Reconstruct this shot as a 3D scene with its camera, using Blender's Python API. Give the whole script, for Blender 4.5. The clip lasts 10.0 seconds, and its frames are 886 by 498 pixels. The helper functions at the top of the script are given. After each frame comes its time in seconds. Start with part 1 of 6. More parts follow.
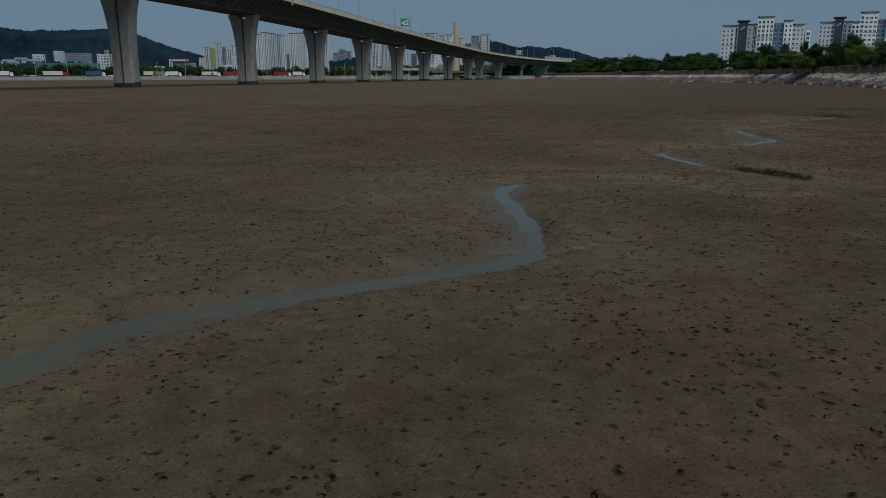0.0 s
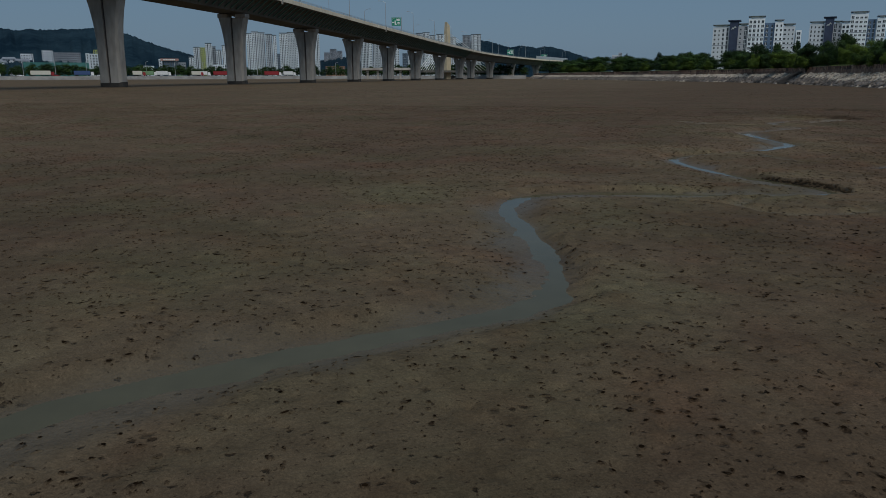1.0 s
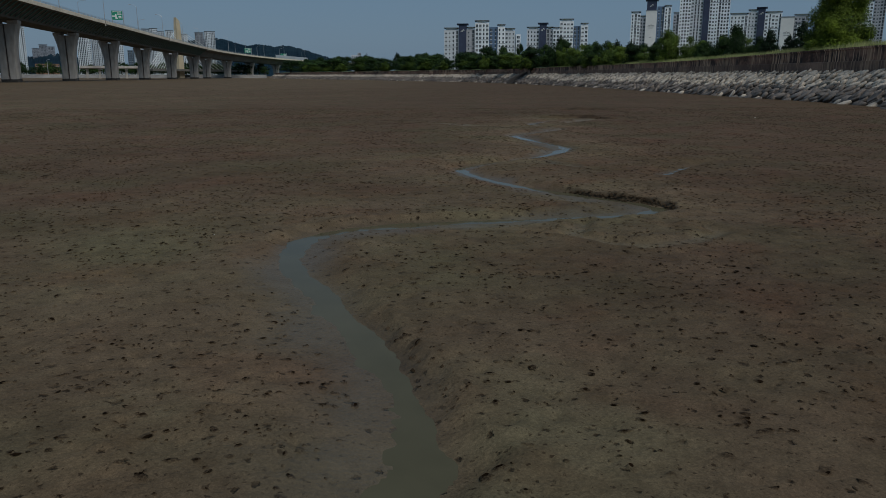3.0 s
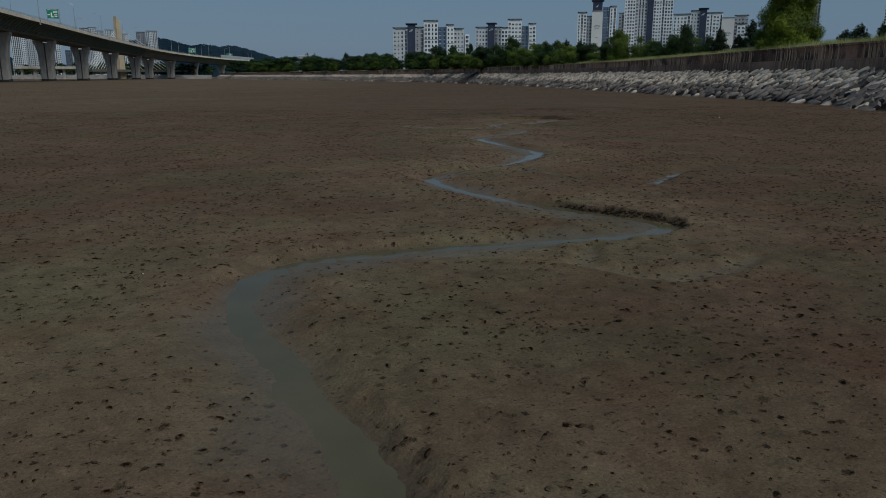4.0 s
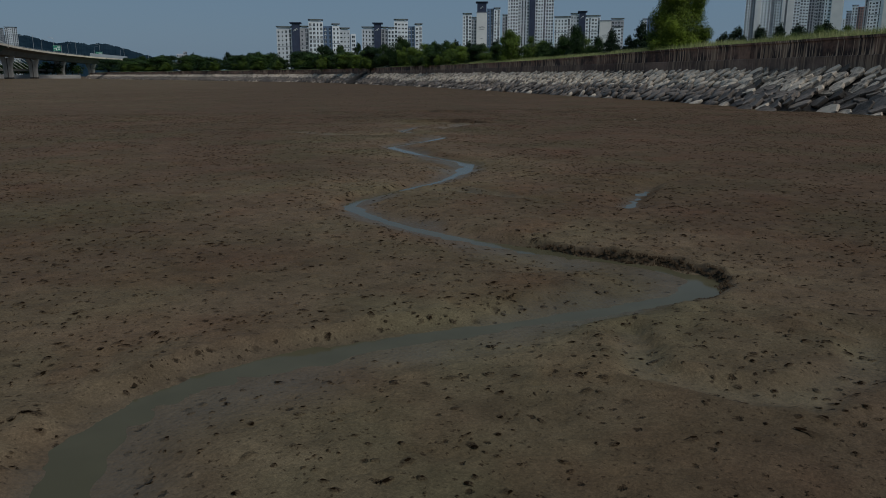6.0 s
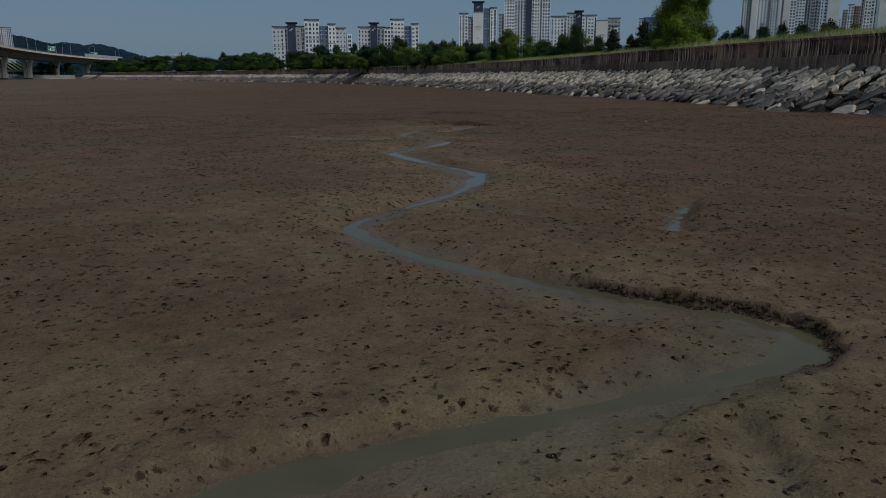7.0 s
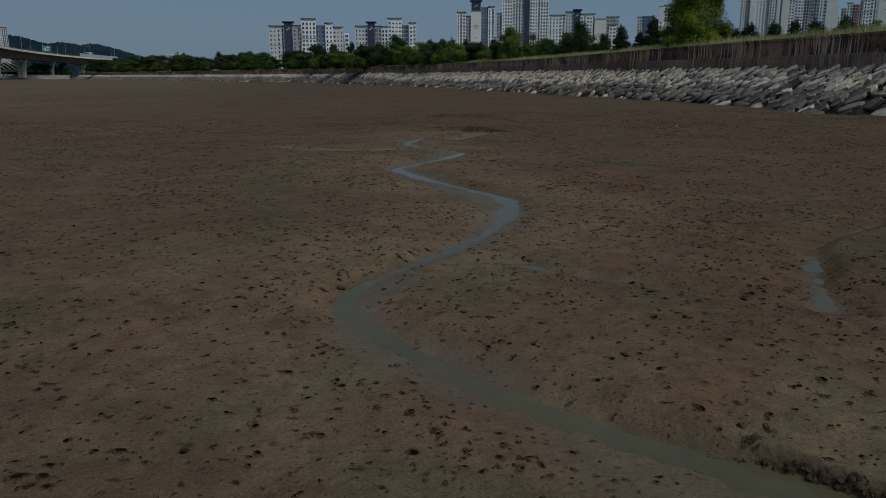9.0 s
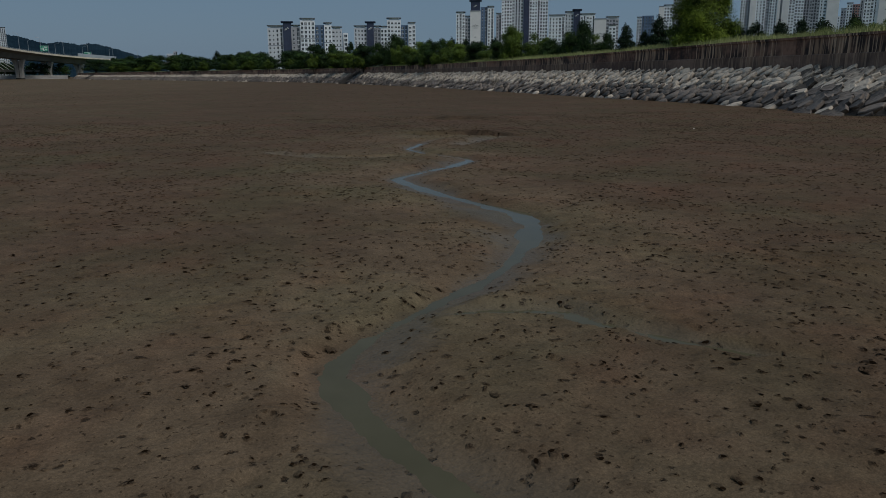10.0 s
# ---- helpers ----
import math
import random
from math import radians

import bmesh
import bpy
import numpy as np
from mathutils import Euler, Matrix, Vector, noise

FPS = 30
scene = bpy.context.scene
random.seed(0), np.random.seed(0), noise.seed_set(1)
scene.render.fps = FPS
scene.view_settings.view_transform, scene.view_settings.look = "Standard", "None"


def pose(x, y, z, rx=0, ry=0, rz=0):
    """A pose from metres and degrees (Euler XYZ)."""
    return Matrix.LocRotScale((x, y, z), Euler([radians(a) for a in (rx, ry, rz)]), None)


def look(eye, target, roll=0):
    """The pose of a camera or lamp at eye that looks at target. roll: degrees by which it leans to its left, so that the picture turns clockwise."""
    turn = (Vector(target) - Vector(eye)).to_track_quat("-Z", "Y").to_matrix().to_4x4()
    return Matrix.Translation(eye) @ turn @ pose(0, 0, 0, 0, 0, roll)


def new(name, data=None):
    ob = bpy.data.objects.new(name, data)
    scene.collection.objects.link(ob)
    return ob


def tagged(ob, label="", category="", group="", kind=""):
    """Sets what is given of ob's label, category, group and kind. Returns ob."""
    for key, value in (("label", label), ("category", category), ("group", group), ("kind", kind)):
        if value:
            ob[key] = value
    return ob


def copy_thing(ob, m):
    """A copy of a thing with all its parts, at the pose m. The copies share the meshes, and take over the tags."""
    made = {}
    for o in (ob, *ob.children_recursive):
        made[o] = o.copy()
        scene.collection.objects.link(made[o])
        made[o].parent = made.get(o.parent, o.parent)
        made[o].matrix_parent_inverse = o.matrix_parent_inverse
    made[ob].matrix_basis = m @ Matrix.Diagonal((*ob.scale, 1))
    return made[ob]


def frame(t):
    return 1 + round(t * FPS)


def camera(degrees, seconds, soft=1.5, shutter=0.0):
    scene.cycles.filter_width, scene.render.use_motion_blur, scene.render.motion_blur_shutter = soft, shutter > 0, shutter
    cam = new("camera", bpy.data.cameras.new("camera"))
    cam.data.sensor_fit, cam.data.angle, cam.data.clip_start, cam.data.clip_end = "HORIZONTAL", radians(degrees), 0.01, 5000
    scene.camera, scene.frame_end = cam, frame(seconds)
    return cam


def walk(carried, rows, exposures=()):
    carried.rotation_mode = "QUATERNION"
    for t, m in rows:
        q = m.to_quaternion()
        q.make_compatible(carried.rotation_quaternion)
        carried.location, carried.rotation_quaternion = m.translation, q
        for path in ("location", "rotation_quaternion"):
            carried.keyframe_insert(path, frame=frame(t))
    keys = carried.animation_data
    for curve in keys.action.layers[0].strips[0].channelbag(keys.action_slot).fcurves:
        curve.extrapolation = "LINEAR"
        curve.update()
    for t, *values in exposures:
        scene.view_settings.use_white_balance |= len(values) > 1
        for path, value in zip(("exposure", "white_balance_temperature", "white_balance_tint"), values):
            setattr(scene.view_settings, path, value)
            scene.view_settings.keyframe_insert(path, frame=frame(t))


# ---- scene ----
cam = camera(62.1, 10.0, soft=0.8)
PATH = [
    (0, (7.239, 0.772, 2.022), (5.41, 1.44, 1.566), -0.1),
    (0.5, (6.422, 1.012, 2.03), (4.599, 1.697, 1.574), -0.1),
    (1, (5.606, 1.257, 2.038), (3.785, 1.946, 1.581), -0.1),
    (1.5, (4.798, 1.515, 2.043), (3.022, 2.315, 1.586), -0.0),
    (2, (4.013, 1.784, 2.05), (2.305, 2.718, 1.592), 0.0),
    (2.5, (3.204, 2.093, 2.044), (1.617, 3.221, 1.588), 0.1),
    (3, (2.381, 2.421, 2.042), (0.895, 3.678, 1.584), 0.1),
    (4.5, (0.026, 3.778, 2.02), (-1.326, 5.18, 1.563), -0.0),
    (5, (-0.691, 4.239, 2.015), (-1.973, 5.705, 1.558), 0.1),
    (5.5, (-1.386, 4.742, 2.001), (-2.633, 6.237, 1.543), 0.1),
    (6, (-2.054, 5.275, 1.988), (-3.235, 6.823, 1.531), 0.1),
    (7.5, (-3.891, 7.087, 2.013), (-5.064, 8.642, 1.555), 0.0),
    (8, (-4.528, 7.745, 2.008), (-5.698, 9.301, 1.549), -0.0),
    (8.5, (-5.135, 8.404, 2.017), (-6.305, 9.959, 1.558), -0.1),
    (9, (-5.729, 9.045, 2.028), (-6.898, 10.602, 1.569), -0.1),
    (9.5, (-6.319, 9.696, 2.018), (-7.488, 11.253, 1.56), -0.1),
    (10, (-6.909, 10.355, 2.024), (-8.076, 11.913, 1.565), -0.1),
]
walk(cam, [(t, look(eye, target, roll)) for t, eye, target, roll in PATH],
     exposures=[(0.0, -0.90, 6200, 9), (4.5, -0.90, 6320, 10), (10.0, -0.95, 6400, 10.8)])

# ---- world and sun: a hazy, dull afternoon ----
SUN_DIR = Vector((0.60, -0.06, 0.80)).normalized()      # towards the sun
world = bpy.data.worlds.new("world")
scene.world = world
world.use_nodes = True
wn, wl = world.node_tree.nodes, world.node_tree.links
sky = wn.new("ShaderNodeTexSky")
sky.sky_type, sky.sun_disc = "NISHITA", False
sky.sun_elevation = math.asin(SUN_DIR.z)
sky.sun_rotation = math.atan2(SUN_DIR.x, SUN_DIR.y)
sky.air_density, sky.dust_density, sky.ozone_density = 1.2, 1.0, 2.0
haze = wn.new("ShaderNodeMix")
haze.data_type = "RGBA"
haze.inputs["Factor"].default_value = 0.82
haze.inputs["B"].default_value = (2.0, 3.3, 4.85, 1)
wl.new(sky.outputs[0], haze.inputs["A"])
wl.new(haze.outputs["Result"], wn["Background"].inputs[0])
wn["Background"].inputs[1].default_value = 0.101
sun = new("sun", bpy.data.lights.new("sun", "SUN"))
sun.data.energy, sun.data.angle, sun.data.color = 3.4, radians(45), (1.0, 0.95, 0.88)
sun.matrix_world = look(SUN_DIR * 60, (0, 0, 0))


# ---- materials ----
def surface(name, dark, light, coarse=0.5, fine=8.0, rough=(0.7, 0.95), bump=0.3, bump_size=20.0, depth=0.02,
            metal=0.0, per_object=0.0, per_island=0.0, coords="Object", stretch=(1, 1, 1)):
    """Two noises mix two colours, roughness follows the finer, a third gives relief."""
    m = bpy.data.materials.new(name)
    m.use_nodes = True
    n, l = m.node_tree.nodes, m.node_tree.links
    p = n["Principled BSDF"]
    tc = n.new("ShaderNodeTexCoord")
    mp = n.new("ShaderNodeMapping")
    mp.inputs["Scale"].default_value = stretch
    l.new(tc.outputs[coords], mp.inputs[0])
    tex = []
    for size, detail in ((coarse, 4), (fine, 6), (bump_size, 5)):
        t = n.new("ShaderNodeTexNoise")
        t.inputs["Scale"].default_value, t.inputs["Detail"].default_value = size, detail
        l.new(mp.outputs[0], t.inputs["Vector"])
        tex.append(t)
    both = n.new("ShaderNodeMath")
    both.operation = "MULTIPLY_ADD"
    l.new(tex[0].outputs["Fac"], both.inputs[0])
    both.inputs[1].default_value = 1.5
    half = n.new("ShaderNodeMath")
    half.operation = "MULTIPLY_ADD"
    l.new(tex[1].outputs["Fac"], half.inputs[0])
    half.inputs[1].default_value, half.inputs[2].default_value = 1.1, -0.8
    l.new(half.outputs[0], both.inputs[2])
    fac = both.outputs[0]
    for amount, node, sock in ((per_object, "ShaderNodeObjectInfo", "Random"), (per_island, "ShaderNodeNewGeometry", "Random Per Island")):
        if amount:
            src = n.new(node)
            add = n.new("ShaderNodeMath")
            add.operation = "MULTIPLY_ADD"
            l.new(src.outputs[sock], add.inputs[0])
            add.inputs[1].default_value = amount
            sub = n.new("ShaderNodeMath")
            sub.operation = "SUBTRACT"
            l.new(fac, sub.inputs[0])
            sub.inputs[1].default_value = amount / 2
            l.new(sub.outputs[0], add.inputs[2])
            fac = add.outputs[0]
    ramp = n.new("ShaderNodeValToRGB")
    ramp.color_ramp.elements[0].color, ramp.color_ramp.elements[1].color = (*dark, 1), (*light, 1)
    ramp.color_ramp.elements[0].position, ramp.color_ramp.elements[1].position = 0.2, 0.85
    l.new(fac, ramp.inputs[0])
    l.new(ramp.outputs[0], p.inputs["Base Color"])
    mr = n.new("ShaderNodeMapRange")
    mr.inputs["To Min"].default_value, mr.inputs["To Max"].default_value = rough
    l.new(tex[1].outputs["Fac"], mr.inputs["Value"])
    l.new(mr.outputs[0], p.inputs["Roughness"])
    p.inputs["Metallic"].default_value = metal
    if bump:
        b = n.new("ShaderNodeBump")
        b.inputs["Strength"].default_value, b.inputs["Distance"].default_value = bump, depth
        l.new(tex[2].outputs["Fac"], b.inputs["Height"])
        l.new(b.outputs[0], p.inputs["Normal"])
    m["fac"] = ramp.name
    return m


def mud_material():
    m = surface("tidal_mud", (0.089, 0.0645, 0.0430), (0.117, 0.0865, 0.0585), coarse=0.85, fine=2.6, rough=(0.6, 0.9), bump=0.7, bump_size=24, depth=0.02)
    n, l = m.node_tree.nodes, m.node_tree.links
    p = n["Principled BSDF"]
    p.inputs["Specular IOR Level"].default_value = 0.25
    ramp = n[m["fac"]]
    tc = n.new("ShaderNodeTexCoord")
    # broad drifts of grey-green silt over brown mud
    drift = n.new("ShaderNodeTexNoise")
    drift.inputs["Scale"].default_value, drift.inputs["Detail"].default_value = 0.33, 5
    l.new(tc.outputs["Object"], drift.inputs["Vector"])
    dr = n.new("ShaderNodeMapRange")
    dr.inputs["From Min"].default_value, dr.inputs["From Max"].default_value = 0.42, 0.66
    l.new(drift.outputs["Fac"], dr.inputs["Value"])
    silt = n.new("ShaderNodeMix")
    silt.data_type, silt.blend_type = "RGBA", "MULTIPLY"
    silt.inputs["B"].default_value = (0.88, 1.02, 0.93, 1)
    l.new(dr.outputs[0], silt.inputs["Factor"])
    # reddish patches where the surface has dried
    dry = n.new("ShaderNodeTexNoise")
    dry.inputs["Scale"].default_value, dry.inputs["Detail"].default_value = 0.75, 4
    l.new(tc.outputs["Object"], dry.inputs["Vector"])
    rust = n.new("ShaderNodeMapRange")
    rust.inputs["From Min"].default_value, rust.inputs["From Max"].default_value = 0.50, 0.68
    l.new(dry.outputs["Fac"], rust.inputs["Value"])
    warm = n.new("ShaderNodeMix")
    warm.data_type, warm.blend_type = "RGBA", "MULTIPLY"
    warm.inputs["B"].default_value = (1.03, 0.92, 0.90, 1)
    l.new(rust.outputs[0], warm.inputs["Factor"])
    l.new(ramp.outputs[0], warm.inputs["A"])
    # pale silt along the creek; the tone also paints in lens falloff further out
    bed = n.new("ShaderNodeAttribute")
    bed.attribute_name = "silt"
    spread = n.new("ShaderNodeMix")              # redder where it is bare, greener where silt lies thick
    spread.data_type, spread.clamp_factor = "RGBA", False
    spread.inputs["A"].default_value, spread.inputs["B"].default_value = (0.86, 0.805, 0.79, 1), (1.22, 1.235, 1.20, 1)
    l.new(bed.outputs["Fac"], spread.inputs["Factor"])
    pale = n.new("ShaderNodeVectorMath")
    pale.operation = "MULTIPLY"
    l.new(warm.outputs["Result"], pale.inputs[0])
    l.new(spread.outputs["Result"], pale.inputs[1])
    # redder and brighter along the creek's run: paints in a white balance drift
    where = n.new("ShaderNodeVectorMath")
    where.operation = "DOT_PRODUCT"
    l.new(tc.outputs["Object"], where.inputs[0])
    where.inputs[1].default_value = (-0.828, 0.561, 0)
    run = n.new("ShaderNodeMapRange")
    run.inputs["From Min"].default_value, run.inputs["From Max"].default_value = -4.0, 22.0
    l.new(where.outputs["Value"], run.inputs["Value"])
    run_tint = n.new("ShaderNodeMix")
    run_tint.data_type = "RGBA"
    run_tint.inputs["A"].default_value, run_tint.inputs["B"].default_value = (0.945, 0.98, 0.935, 1), (1.125, 1.08, 1.04, 1)
    l.new(run.outputs[0], run_tint.inputs["Factor"])
    tint = n.new("ShaderNodeVectorMath")
    tint.operation = "MULTIPLY"
    l.new(pale.outputs[0], tint.inputs[0])
    l.new(run_tint.outputs["Result"], tint.inputs[1])
    l.new(tint.outputs[0], silt.inputs["A"])
    # crumbs of dark mud and painted shade of burrow holes, random, irregular, two sizes
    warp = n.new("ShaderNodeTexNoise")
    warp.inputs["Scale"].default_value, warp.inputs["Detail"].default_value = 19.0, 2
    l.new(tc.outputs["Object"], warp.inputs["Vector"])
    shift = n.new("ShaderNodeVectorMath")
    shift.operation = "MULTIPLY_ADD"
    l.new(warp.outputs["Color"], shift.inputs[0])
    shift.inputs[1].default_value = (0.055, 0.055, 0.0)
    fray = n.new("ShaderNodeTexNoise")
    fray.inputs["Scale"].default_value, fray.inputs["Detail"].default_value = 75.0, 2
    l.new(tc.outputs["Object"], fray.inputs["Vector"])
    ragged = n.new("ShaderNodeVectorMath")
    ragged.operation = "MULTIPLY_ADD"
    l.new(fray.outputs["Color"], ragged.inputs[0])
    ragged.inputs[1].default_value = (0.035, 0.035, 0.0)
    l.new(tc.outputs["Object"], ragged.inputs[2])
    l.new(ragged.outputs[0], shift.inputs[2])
    last = silt.outputs["Result"]
    for scale, detail, lo, hi, dim, bright in ((0.13, 3, 0.36, 0.64, 0.88, 1.10), (3.8, 6, 0.36, 0.62, 0.80, 1.13), (52.0, 5, 0.30, 0.70, 0.68, 1.30), (125.0, 3, 0.30, 0.70, 0.76, 1.24)):
        grain = n.new("ShaderNodeTexNoise")
        grain.inputs["Scale"].default_value, grain.inputs["Detail"].default_value, grain.inputs["Roughness"].default_value = scale, detail, 0.75
        l.new(tc.outputs["Object"], grain.inputs["Vector"])
        gr = n.new("ShaderNodeMapRange")
        gr.inputs["From Min"].default_value, gr.inputs["From Max"].default_value = lo, hi
        gr.inputs["To Min"].default_value, gr.inputs["To Max"].default_value = dim, bright
        l.new(grain.outputs["Fac"], gr.inputs["Value"])
        mul = n.new("ShaderNodeVectorMath")
        mul.operation = "SCALE"
        l.new(last, mul.inputs[0])
        l.new(gr.outputs[0], mul.inputs["Scale"])
        last = mul.outputs[0]
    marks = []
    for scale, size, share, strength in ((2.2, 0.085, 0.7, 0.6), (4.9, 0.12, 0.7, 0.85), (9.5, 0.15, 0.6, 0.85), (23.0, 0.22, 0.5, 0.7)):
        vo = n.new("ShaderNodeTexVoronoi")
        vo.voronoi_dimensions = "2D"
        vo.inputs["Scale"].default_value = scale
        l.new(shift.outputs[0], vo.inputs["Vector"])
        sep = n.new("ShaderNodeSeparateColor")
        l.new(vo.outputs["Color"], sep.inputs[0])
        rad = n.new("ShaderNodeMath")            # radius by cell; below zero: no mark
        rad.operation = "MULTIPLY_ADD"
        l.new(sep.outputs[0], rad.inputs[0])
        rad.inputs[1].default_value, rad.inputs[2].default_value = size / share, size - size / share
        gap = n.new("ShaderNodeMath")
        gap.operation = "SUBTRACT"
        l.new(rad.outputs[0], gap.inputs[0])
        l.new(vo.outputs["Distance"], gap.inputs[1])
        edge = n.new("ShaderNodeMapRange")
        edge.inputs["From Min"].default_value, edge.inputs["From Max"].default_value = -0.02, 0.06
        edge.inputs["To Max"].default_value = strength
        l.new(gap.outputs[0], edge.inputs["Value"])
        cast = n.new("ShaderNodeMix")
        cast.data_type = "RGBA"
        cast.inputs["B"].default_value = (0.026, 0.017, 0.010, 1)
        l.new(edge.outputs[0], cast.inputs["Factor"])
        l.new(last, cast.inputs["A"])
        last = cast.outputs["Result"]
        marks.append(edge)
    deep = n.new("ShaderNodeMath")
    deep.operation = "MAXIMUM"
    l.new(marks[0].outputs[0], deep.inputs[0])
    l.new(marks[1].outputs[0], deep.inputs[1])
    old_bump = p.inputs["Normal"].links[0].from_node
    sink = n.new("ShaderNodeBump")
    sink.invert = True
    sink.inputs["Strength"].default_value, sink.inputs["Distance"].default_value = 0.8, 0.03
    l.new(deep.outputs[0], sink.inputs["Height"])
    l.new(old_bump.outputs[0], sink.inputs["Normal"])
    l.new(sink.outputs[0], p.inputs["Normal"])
    # wet silt beside the creek is smooth, greyer and glossier
    wet = n.new("ShaderNodeAttribute")
    wet.attribute_name = "wet"
    wm = n.new("ShaderNodeMix")
    wm.data_type = "RGBA"
    wm.inputs["B"].default_value = (0.092, 0.077, 0.052, 1)
    wf = n.new("ShaderNodeMath")
    wf.operation = "MULTIPLY"
    wf.inputs[1].default_value = 0.55
    l.new(wet.outputs["Fac"], wf.inputs[0])
    l.new(wf.outputs[0], wm.inputs["Factor"])
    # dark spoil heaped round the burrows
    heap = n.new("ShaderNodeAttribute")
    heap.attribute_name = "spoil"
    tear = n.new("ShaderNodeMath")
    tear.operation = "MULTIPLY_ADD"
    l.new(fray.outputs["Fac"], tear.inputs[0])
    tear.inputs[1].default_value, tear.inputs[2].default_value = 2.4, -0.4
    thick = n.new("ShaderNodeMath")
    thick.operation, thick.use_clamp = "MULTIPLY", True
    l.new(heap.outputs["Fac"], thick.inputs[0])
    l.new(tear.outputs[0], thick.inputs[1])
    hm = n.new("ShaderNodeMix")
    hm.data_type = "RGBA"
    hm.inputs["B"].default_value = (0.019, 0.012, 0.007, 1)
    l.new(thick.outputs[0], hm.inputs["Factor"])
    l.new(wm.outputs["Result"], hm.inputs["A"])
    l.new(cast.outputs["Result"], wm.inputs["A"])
    # freshly cut bank and scarp faces: black mud plus their shade painted in
    face = n.new("ShaderNodeAttribute")
    face.attribute_name = "cut_face"
    crumble = n.new("ShaderNodeTexNoise")
    crumble.inputs["Scale"].default_value, crumble.inputs["Detail"].default_value = 9.0, 4
    l.new(tc.outputs["Object"], crumble.inputs["Vector"])
    cr = n.new("ShaderNodeMapRange")
    cr.inputs["From Min"].default_value, cr.inputs["From Max"].default_value = 0.30, 0.62
    cr.inputs["To Min"].default_value, cr.inputs["To Max"].default_value = 1.0, 0.45
    l.new(crumble.outputs["Fac"], cr.inputs["Value"])
    ff = n.new("ShaderNodeMath")
    ff.operation = "MULTIPLY"
    l.new(face.outputs["Fac"], ff.inputs[0])
    l.new(cr.outputs[0], ff.inputs[1])
    fm = n.new("ShaderNodeMix")
    fm.data_type = "RGBA"
    fm.inputs["B"].default_value = (0.036, 0.026, 0.018, 1)
    l.new(ff.outputs[0], fm.inputs["Factor"])
    l.new(hm.outputs["Result"], fm.inputs["A"])
    l.new(fm.outputs["Result"], p.inputs["Base Color"])
    sm = n.new("ShaderNodeMapRange")
    sm.inputs["To Min"].default_value, sm.inputs["To Max"].default_value = 0.04, 0.14
    l.new(wet.outputs["Fac"], sm.inputs["Value"])
    l.new(sm.outputs[0], p.inputs["Specular IOR Level"])
    old = p.inputs["Roughness"].links[0].from_socket
    rm = n.new("ShaderNodeMix")
    rm.inputs["B"].default_value = 0.36
    l.new(wet.outputs["Fac"], rm.inputs["Factor"])
    l.new(old, rm.inputs["A"])
    l.new(rm.outputs["Result"], p.inputs["Roughness"])
    return m


def water_material():
    m = surface("creek_water", (0.072, 0.066, 0.039), (0.091, 0.083, 0.050), coarse=0.6, fine=3, rough=(0.05, 0.15), bump=0.10, bump_size=5, depth=0.01)
    m.node_tree.nodes["Principled BSDF"].inputs["IOR"].default_value = 1.33
    m.node_tree.nodes["Principled BSDF"].inputs["Specular IOR Level"].default_value = 0.14
    m.node_tree.nodes["Principled BSDF"].inputs["Specular Tint"].default_value = (1.0, 0.92, 0.50, 1)
    return m


def stained_concrete(name, dark, light, much):
    """Old sea wall: grime hangs from the coping, pale and rusty lime runs down in streaks (u: metres along, v: height)."""
    m = surface(name, dark, light, coarse=0.35, fine=3, rough=(0.8, 0.97), bump=0.3, bump_size=14, coords="UV", per_object=0.7)
    n, l = m.node_tree.nodes, m.node_tree.links
    p = n["Principled BSDF"]
    ramp = n[m["fac"]]
    uv = n.new("ShaderNodeTexCoord")
    last = ramp.outputs[0]
    for scale, lo, hi, colour, amount in (((0.35, 0.45, 1), 0.46, 0.60, (0.026, 0.018, 0.016, 1), 0.9),
                                          ((1.5, 0.25, 1), 0.50, 0.66, (0.026, 0.018, 0.016, 1), 0.8),
                                          ((2.3, 0.10, 1), 0.54, 0.60, (0.42, 0.258, 0.155, 1), 0.85),
                                          ((5.0, 0.12, 1), 0.56, 0.61, (0.62, 0.42, 0.27, 1), 0.95)):
        mp = n.new("ShaderNodeMapping")
        mp.inputs["Scale"].default_value = scale
        l.new(uv.outputs["UV"], mp.inputs[0])
        t = n.new("ShaderNodeTexNoise")
        t.inputs["Scale"].default_value, t.inputs["Detail"].default_value = 1.0, 3
        l.new(mp.outputs[0], t.inputs["Vector"])
        r = n.new("ShaderNodeMapRange")
        r.inputs["From Min"].default_value, r.inputs["From Max"].default_value, r.inputs["To Max"].default_value = lo, hi, amount * much
        crowd = n.new("ShaderNodeTexNoise")          # streaks come in clusters along the wall
        crowd.inputs["Scale"].default_value, crowd.inputs["Detail"].default_value = 0.22, 2
        l.new(uv.outputs["UV"], crowd.inputs["Vector"])
        gather = n.new("ShaderNodeMath")
        gather.operation = "MULTIPLY_ADD"
        l.new(crowd.outputs["Fac"], gather.inputs[0])
        gather.inputs[1].default_value = 0.5
        off = n.new("ShaderNodeMath")
        off.operation = "SUBTRACT"
        l.new(t.outputs["Fac"], off.inputs[0])
        off.inputs[1].default_value = 0.25
        l.new(off.outputs[0], gather.inputs[2])
        l.new(gather.outputs[0], r.inputs["Value"])
        mx = n.new("ShaderNodeMix")
        mx.data_type = "RGBA"
        mx.inputs["B"].default_value = colour
        l.new(r.outputs[0], mx.inputs["Factor"])
        l.new(last, mx.inputs["A"])
        last = mx.outputs["Result"]
    l.new(last, p.inputs["Base Color"])
    return m


